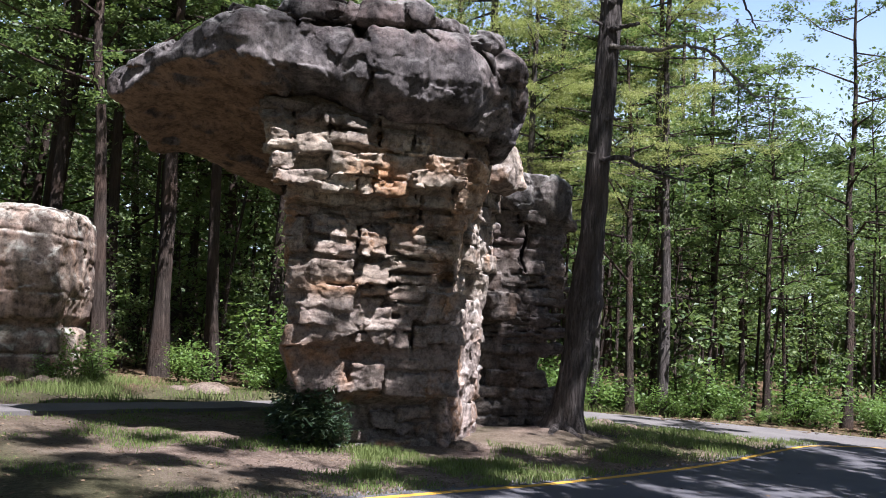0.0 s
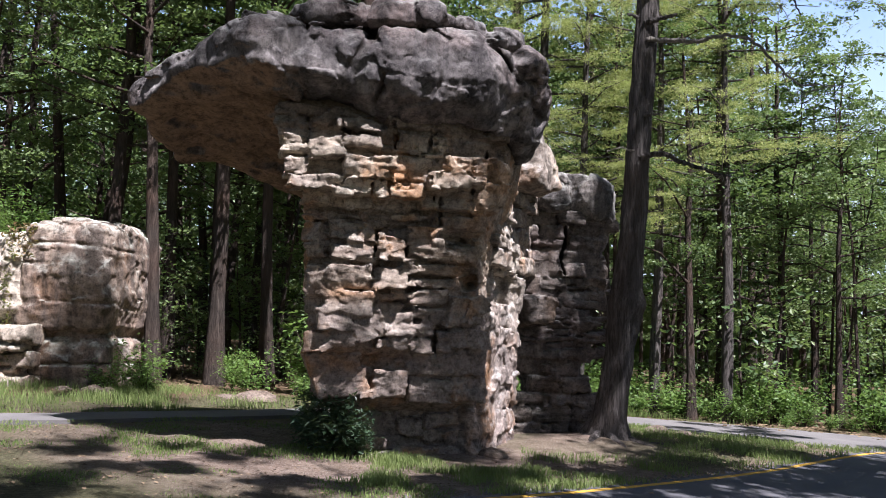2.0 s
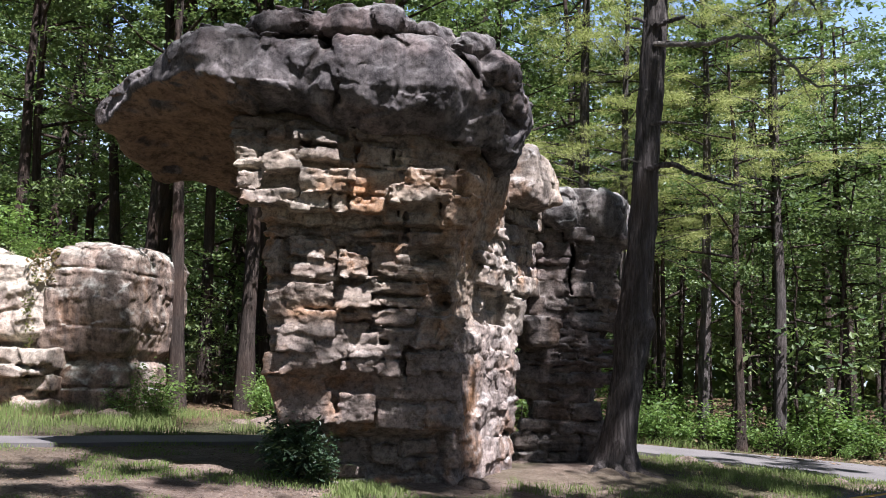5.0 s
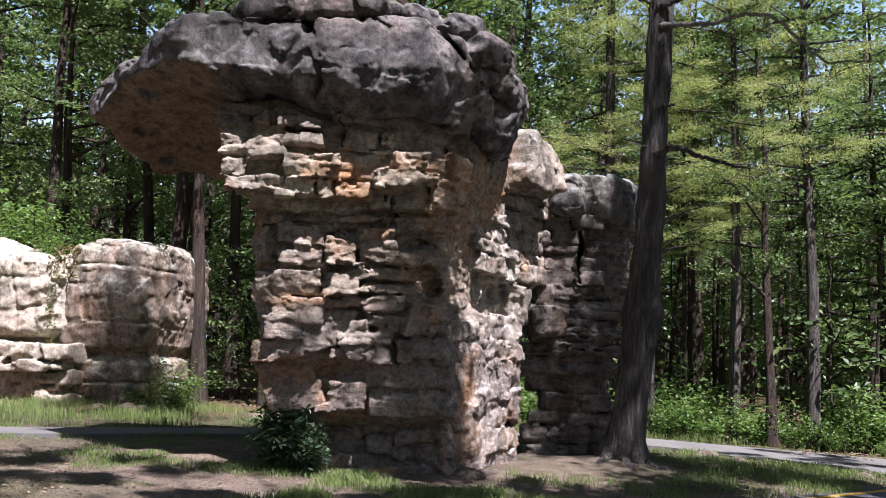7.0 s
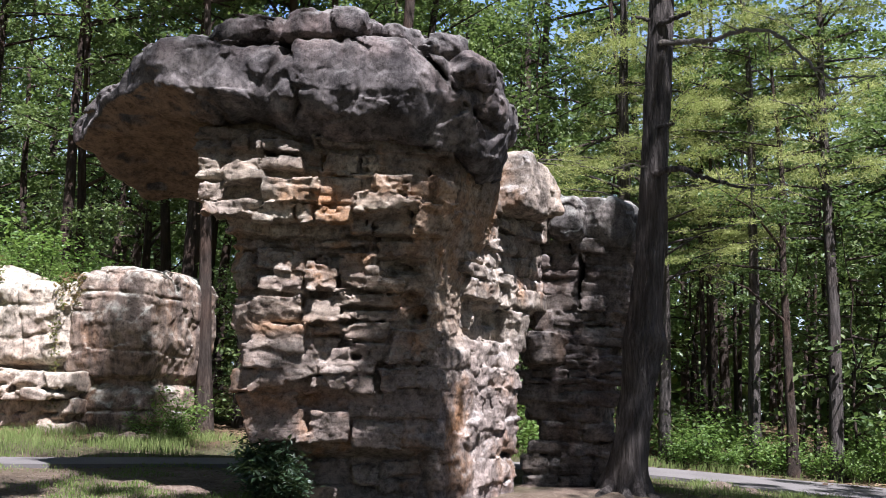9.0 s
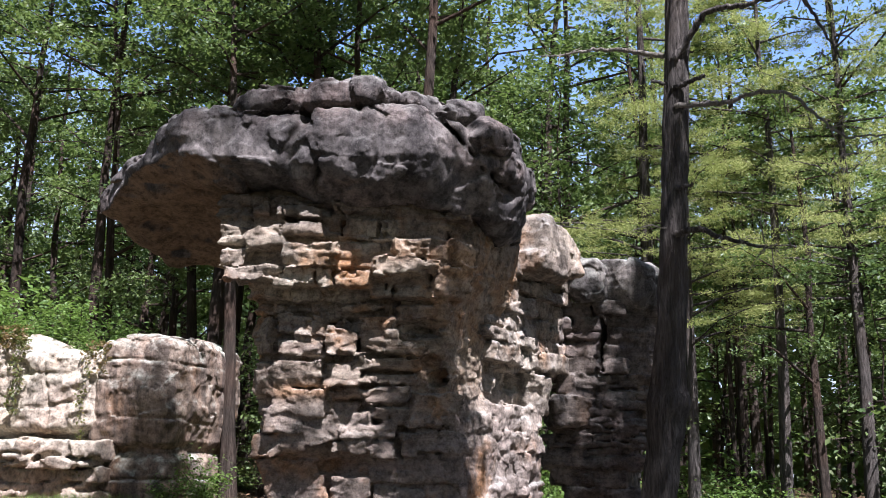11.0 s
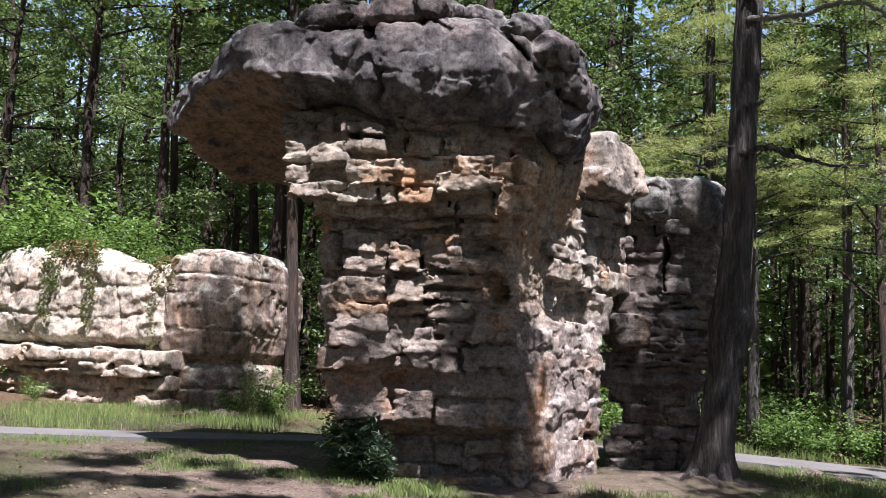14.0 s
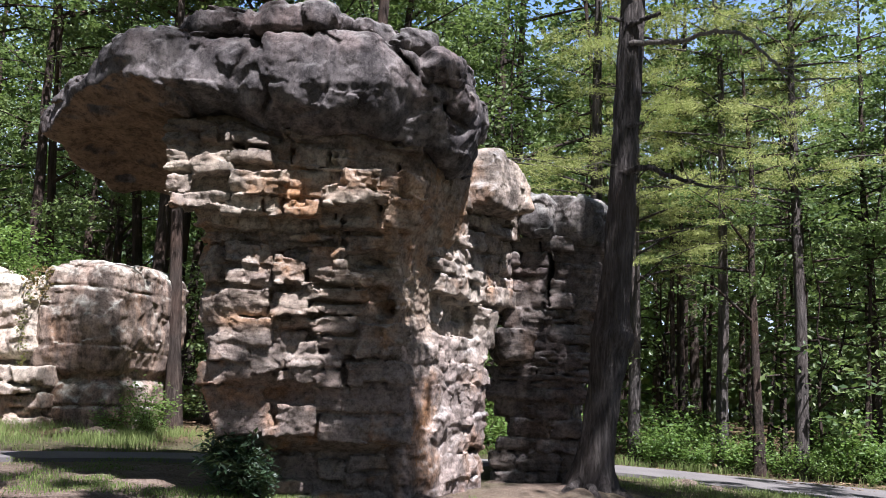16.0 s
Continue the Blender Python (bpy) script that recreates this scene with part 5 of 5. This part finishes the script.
for x, y, sc, i in ((-1.35, 11.75, 1.0, 0), (-1.75, 12.0, 0.8, 1), (-1.05, 11.6, 0.65, 1)):
    shrub("dark_shrub", DARK[i], DARK_SHRUB, x, y, height_at(x, y), sc, rng.uniform(0, 360), label="dark green broad-leaved shrub at the foot of the stem", category="shrub", group="stem shrubs")
for x, y, z, sc in ((-13.6, 18.0, 3.4, 1.7), (-14.6, 18.3, 3.3, 2.0), (-12.9, 18.8, 3.5, 1.8), (-15.8, 18.0, 3.1, 1.8), (-10.6, 18.6, 3.4, 1.2), (-10.0, 18.9, 3.3, 1.1), (-16.8, 17.6, 2.8, 1.4), (-11.6, 19.3, 3.6, 1.0), (-9.4, 19.2, 3.2, 0.7), (-14.1, 17.35, 3.2, 0.9), (-12.2, 17.6, 3.5, 0.6), (-15.0, 17.4, 3.1, 1.1), (-9.7, 17.9, 3.3, 0.55), (-16.2, 16.6, 0.9, 1.0), (-15.2, 16.3, 0.85, 0.8), (-14.3, 16.2, 0.8, 0.65), (-13.4, 16.15, 0.75, 0.5), (-12.6, 17.6, 3.35, 1.3), (-11.9, 17.7, 3.45, 1.1), (-11.2, 17.6, 3.5, 0.8), (-13.4, 17.3, 3.0, 1.1), (-15.2, 16.9, 2.4, 1.3), (-15.6, 16.5, 1.4, 1.3), (-15.5, 16.3, 0.75, 1.4), (-16.4, 16.4, 1.8, 1.4)):
    shrub("ledge_shrub", BUSHES[rng.integers(4)], SHRUB, x, y, z, sc, rng.uniform(0, 360), label="leafy shrub growing on top of the pale ledge", category="shrub", group="ledge shrubs")


def vine(x0, x1, z0, z1, y, n, seed):
    r = np.random.default_rng(seed)
    t = r.random(n)
    c = np.column_stack([x0 + (x1 - x0) * r.random(n) + 0.06 * np.sin(t * 14), y + r.normal(0, 0.05, n), z0 + (z1 - z0) * t])
    return mesh_from("vine", *leaves(c, 0.08, seed, 0.1), False)


for x0, x1, z0, z1, y, n in ((-11.75, -11.45, 3.75, 2.2, 16.78, 260), (-11.5, -11.25, 3.75, 2.9, 16.8, 120), (-14.0, -13.8, 3.5, 2.0, 16.85, 140), (-8.95, -8.8, 3.2, 0.9, 16.95, 150), (-10.6, -10.3, 3.7, 2.1, 16.85, 260), (-14.9, -14.6, 3.4, 2.4, 16.95, 120), (-12.9, -10.6, 3.8, 3.55, 17.15, 900), (-15.5, -12.5, 3.6, 3.3, 17.2, 700)):
    tagged(part("vine", vine(x0, x1, z0, z1, y, n, int(-100 * x0)), VINE), "trailing vine with small green and rust leaves on the ledge", "vine", "ledge vines", "stuff")


RUST = leaf_material("rust_leaves", (0.11, 0.06, 0.03), (0.22, 0.11, 0.05), (0.16, 0.15, 0.05), 0.35)
for x0, x1, z0, z1, y, n in ((-11.7, -10.4, 3.95, 3.45, 17.0, 520), (-9.1, -8.5, 3.6, 2.9, 17.2, 260), (-14.6, -13.2, 3.5, 2.9, 16.92, 340), (-13.5, -13.2, 3.2, 2.0, 16.85, 90)):
    tagged(part("vine", vine(x0, x1, z0, z1, y, n, int(-90 * x0)), RUST), "rust-brown trailing vine on the pale ledge", "vine", "ledge vines", "stuff")


def blades(name, n, box, tall, keep, seed, label):
    """Grass: thin bent blades over the ground within a box, as dense as keep says."""
    r = np.random.default_rng(seed)
    x, y = r.uniform(box[0], box[1], n), r.uniform(box[2], box[3], n)
    k = keep(x, y)
    ok = (r.random(n) < k) & (right_of_road(x, y) < -0.06) & (near_line(x, y, PATH_MID) > path_half(x) + 0.04)
    x, y, k = x[ok], y[ok], k[ok]
    z = ground_z(x, y) + 0.0
    m = len(x)
    a, h = r.uniform(0, 2 * math.pi, m), tall * r.uniform(0.35, 1.0, m) * (0.5 + 0.5 * k)
    w = 0.004 + 0.003 * r.random(m)
    sx, sy = np.cos(a) * w, np.sin(a) * w
    bx, by = r.normal(0, 0.35, m) * h, r.normal(0, 0.35, m) * h
    base, midp, tip = np.column_stack([x, y, z]), np.column_stack([x + bx * 0.3, y + by * 0.3, z + h * 0.6]), np.column_stack([x + bx, y + by, z + h])
    off = np.column_stack([sx, sy, 0 * sx])
    v = np.stack([base - off, base + off, midp + off * 0.7, midp - off * 0.7, tip], 1).reshape(-1, 3)
    i = 5 * np.arange(m)[:, None]
    f = np.concatenate([i + [0, 1, 2, 3], i + [3, 2, 4, 4]])
    me = bpy.data.meshes.new(name)
    me.from_pydata(v.tolist(), [], [tuple(q[:3]) if q[2] == q[3] else tuple(q) for q in f.tolist()])
    return tagged(part(name, me, GRASS), label, "grass", kind="stuff")


def clumpy(x, y, s, bias):
    return np.clip(bias + 1.1 * fbm(x, y, x * 0 + 1.5, s, 2), 0, 1)


blades("verge_grass", 46000, (-19, -3.0, 12.0, 18.9), 0.25, lambda x, y: clumpy(x, y, 1.2, 0.75) * (right_of(PATH_MID, x, y) < 0) * (near_line(x, y, PATH_MID) < 4.6), 1, "tall sunlit grass along the path before the outcrop")
blades("island_grass", 36000, (1.0, 8.2, 11.2, 19.5), 0.14, lambda x, y: clumpy(x, y, 0.7, 0.45) * (np.hypot((x - 2.0) / 1.2, (y - 14.9) / 1.6) > 1), 2, "green grass tufts beside the pine and the road")
blades("stem_grass", 17000, (-1.0, 2.6, 9.6, 11.6), 0.15, lambda x, y: clumpy(x, y, 0.5, 0.12), 3, "green grass tufts at the foot of the stem")
blades("yard_grass", 60000, (-8, 1.0, 6.8, 13.2), 0.065, lambda x, y: clumpy(x, y, 0.8, 0.12), 4, "sparse short grass on trodden soil")
blades("path_grass", 30000, (-12, -2.0, 8.0, 16.5), 0.06, lambda x, y: clumpy(x, y, 0.7, 0.4) * (near_line(x, y, PATH_MID) < 1.9), 5, "rough grass along the near edge of the path")
blades("forest_edge_grass", 14000, (-6, 11, 20.2, 23), 0.28, lambda x, y: clumpy(x, y, 1.0, 0.5) * (near_line(x, y, PATH_MID) < 2.2), 6, "grass along the forest edge beyond the path")

for x, y, sc in ((-11.4, 15.1, 0.7), (-12.3, 15.4, 0.9), (-11.9, 14.4, 0.7), (-13.2, 15.0, 0.9), (-10.7, 15.9, 0.4), (-12.9, 16.0, 0.7), (-14.2, 15.6, 1.0)):
    shrub("verge_shrub", BUSHES[rng.integers(4)], SHRUB, x, y, height_at(x, y), sc, rng.uniform(0, 360), label="small green shrub in the sunlit verge grass", category="shrub", group="verge shrubs")

# ---- litter, gravel and small stones ----
lr = np.random.default_rng(77)


def litter(name, n, box, size, label, material, keep):
    x, y = lr.uniform(box[0], box[1], n), lr.uniform(box[2], box[3], n)
    ok = keep(x, y)
    x, y = x[ok], y[ok]
    c = np.column_stack([x, y, ground_z(x, y) + 0.05 * fbm(x, y, x * 0 + 3, 1.3, 4) + 0.012])
    return tagged(part(name, mesh_from(name, *leaves(c, size, n, 3.0, 0.6), False), material), label, "leaf litter", kind="stuff")


nl = Nodes("dry_leaves")
DRY = nl.done(nl.ramp(nl.island(), (0.0, (0.05, 0.034, 0.022)), (0.6, (0.12, 0.08, 0.048)), (1.0, (0.25, 0.18, 0.11))), 0.9)
litter("fallen_leaves", 9000, (-8, 7.5, 7.0, 18.5), 0.045, "dry brown fallen leaves on the soil", DRY, lambda x, y: (right_of_road(x, y) < -0.1) & (near_line(x, y, PATH_MID) > 0.8))
litter("forest_litter", 9000, (-22, 14, 20.5, 30), 0.13, "brown leaf litter under the trees", DRY, lambda x, y: (right_of_road(x, y) < -0.8) & (near_line(x, y, PATH_MID) > 1.1))
litter("road_leaves", 160, (0, 9, 8, 19), 0.08, "few dry leaves lying on the asphalt", DRY, lambda x, y: right_of_road(x, y) > 0.2)


def stone_mesh(seed, flat):
    r = np.random.default_rng(seed)
    bm = bmesh.new()
    bmesh.ops.create_icosphere(bm, subdivisions=2, radius=1.0)
    for v in bm.verts:
        p = np.array(v.co) + seed
        v.co *= 1 + 0.3 * float(vnoise(p[0:1] * 1.3, p[1:2] * 1.3, p[2:3] * 1.3)[0])
        v.co.z *= flat
    me = bpy.data.meshes.new("stone")
    bm.to_mesh(me)
    bm.free()
    return me


STONES = [stone_mesh(i + 1, 0.35 + 0.1 * i) for i in range(3)]
for x, y, sc, i in ((-4.2, 17.9, 0.5, 0), (-4.75, 17.8, 0.25, 0), (3.6, 18.2, 0.3, 0), (4.1, 18.0, 0.18, 0), (-7.0, 16.9, 0.25, 2), (-7.5, 16.7, 0.18, 1), (0.6, 12.6, 0.22, 2), (0.75, 13.0, 0.16, 1), (-6.75, 17.0, 0.2, 2), (0.95, 15.3, 0.2, 0), (5.9, 16.85, 0.17, 2)):
    ob = tagged(part("loose_stone", STONES[i], FIELDSTONE), "weathered brown sandstone lying on the ground", "stone", "loose stones")
    ob.matrix_basis = pose(x, y, height_at(x, y) + 0.03 * sc, 0, 0, 57 * sc * 100) @ Matrix.Diagonal((sc, sc * 0.8, sc, 1))
gn = 2600
t = lr.integers(0, len(ROAD_EDGE), gn)
q = offset(ROAD_EDGE, -0.08)[t] + lr.normal(0, 0.16, (gn, 2))
q = q[(q[:, 1] > 7) & (q[:, 1] < 20)]
q = q[right_of_road(q[:, 0], q[:, 1]) < -0.05]
tet = np.array([(1, 0, -0.3), (-0.6, 0.8, -0.3), (-0.6, -0.8, -0.3), (0, 0, 0.7)])
gs = lr.uniform(0.008, 0.03, len(q))[:, None, None]
gr = lr.uniform(0, 6.28, len(q))
rot = np.stack([np.stack([np.cos(gr), -np.sin(gr), 0 * gr], -1), np.stack([np.sin(gr), np.cos(gr), 0 * gr], -1), np.stack([0 * gr, 0 * gr, 1 + 0 * gr], -1)], 1)
gv = np.einsum("nij,kj->nki", rot, tet) * gs + np.column_stack([q, ground_z(q[:, 0], q[:, 1]) + 0.01])[:, None, :]
gi = 4 * np.arange(len(q))[:, None]
gf = np.concatenate([gi + [0, 1, 3], gi + [1, 2, 3], gi + [2, 0, 3]])
tagged(part("gravel", mesh_from("gravel", gv.reshape(-1, 3), gf, False), PATH_ASPHALT), "pale grey gravel along the road edge", "gravel", kind="stuff")

# ---- far woods ----
fr = np.random.default_rng(91)
fa = fr.uniform(radians(-62), radians(48), 21000)
fd = fr.uniform(64, 84, 21000)
fc = np.column_stack([2 + fd * np.sin(fa), fd * np.cos(fa), np.concatenate([fr.uniform(-1.5, 15, 14000), fr.uniform(-3, 5, 7000)])])
tagged(part("far_woods", mesh_from("far_woods", *leaves(fc, 1.5, 91, 0.0, 0.7), False), LEAF), "dense distant woodland foliage", "woods", kind="stuff")


# ---- pale sky beyond the woods ----
n = Nodes("hazy_sky")
high = n.ramp(n.math("DIVIDE", n.height(), 120.0), (0.0, (0.80, 0.90, 0.95)), (0.34, (0.64, 0.81, 0.97)), (0.62, (0.30, 0.50, 0.90)))
glow = n.nt.nodes.new("ShaderNodeEmission")
n.put(glow.inputs[0], high)
glow.inputs[1].default_value = 0.40
n.nt.links.new(glow.outputs[0], n.nt.nodes["Material Output"].inputs[0])
ba = np.radians(np.linspace(-75, 62, 60))
bz = np.linspace(-8, 125, 8)
bv = np.stack([np.stack([2 + 170 * np.sin(ba), 170 * np.cos(ba), 0 * ba + z], -1) for z in bz])
bi = np.arange(bv.shape[0] * bv.shape[1]).reshape(bv.shape[:2])
bf = np.stack([bi[:-1, :-1], bi[:-1, 1:], bi[1:, 1:], bi[1:, :-1]], -1).reshape(-1, 4)
tagged(part("backdrop", mesh_from("backdrop", bv.reshape(-1, 3), bf), n.mat), "pale hazy blue sky beyond the woods", "sky", kind="structure")
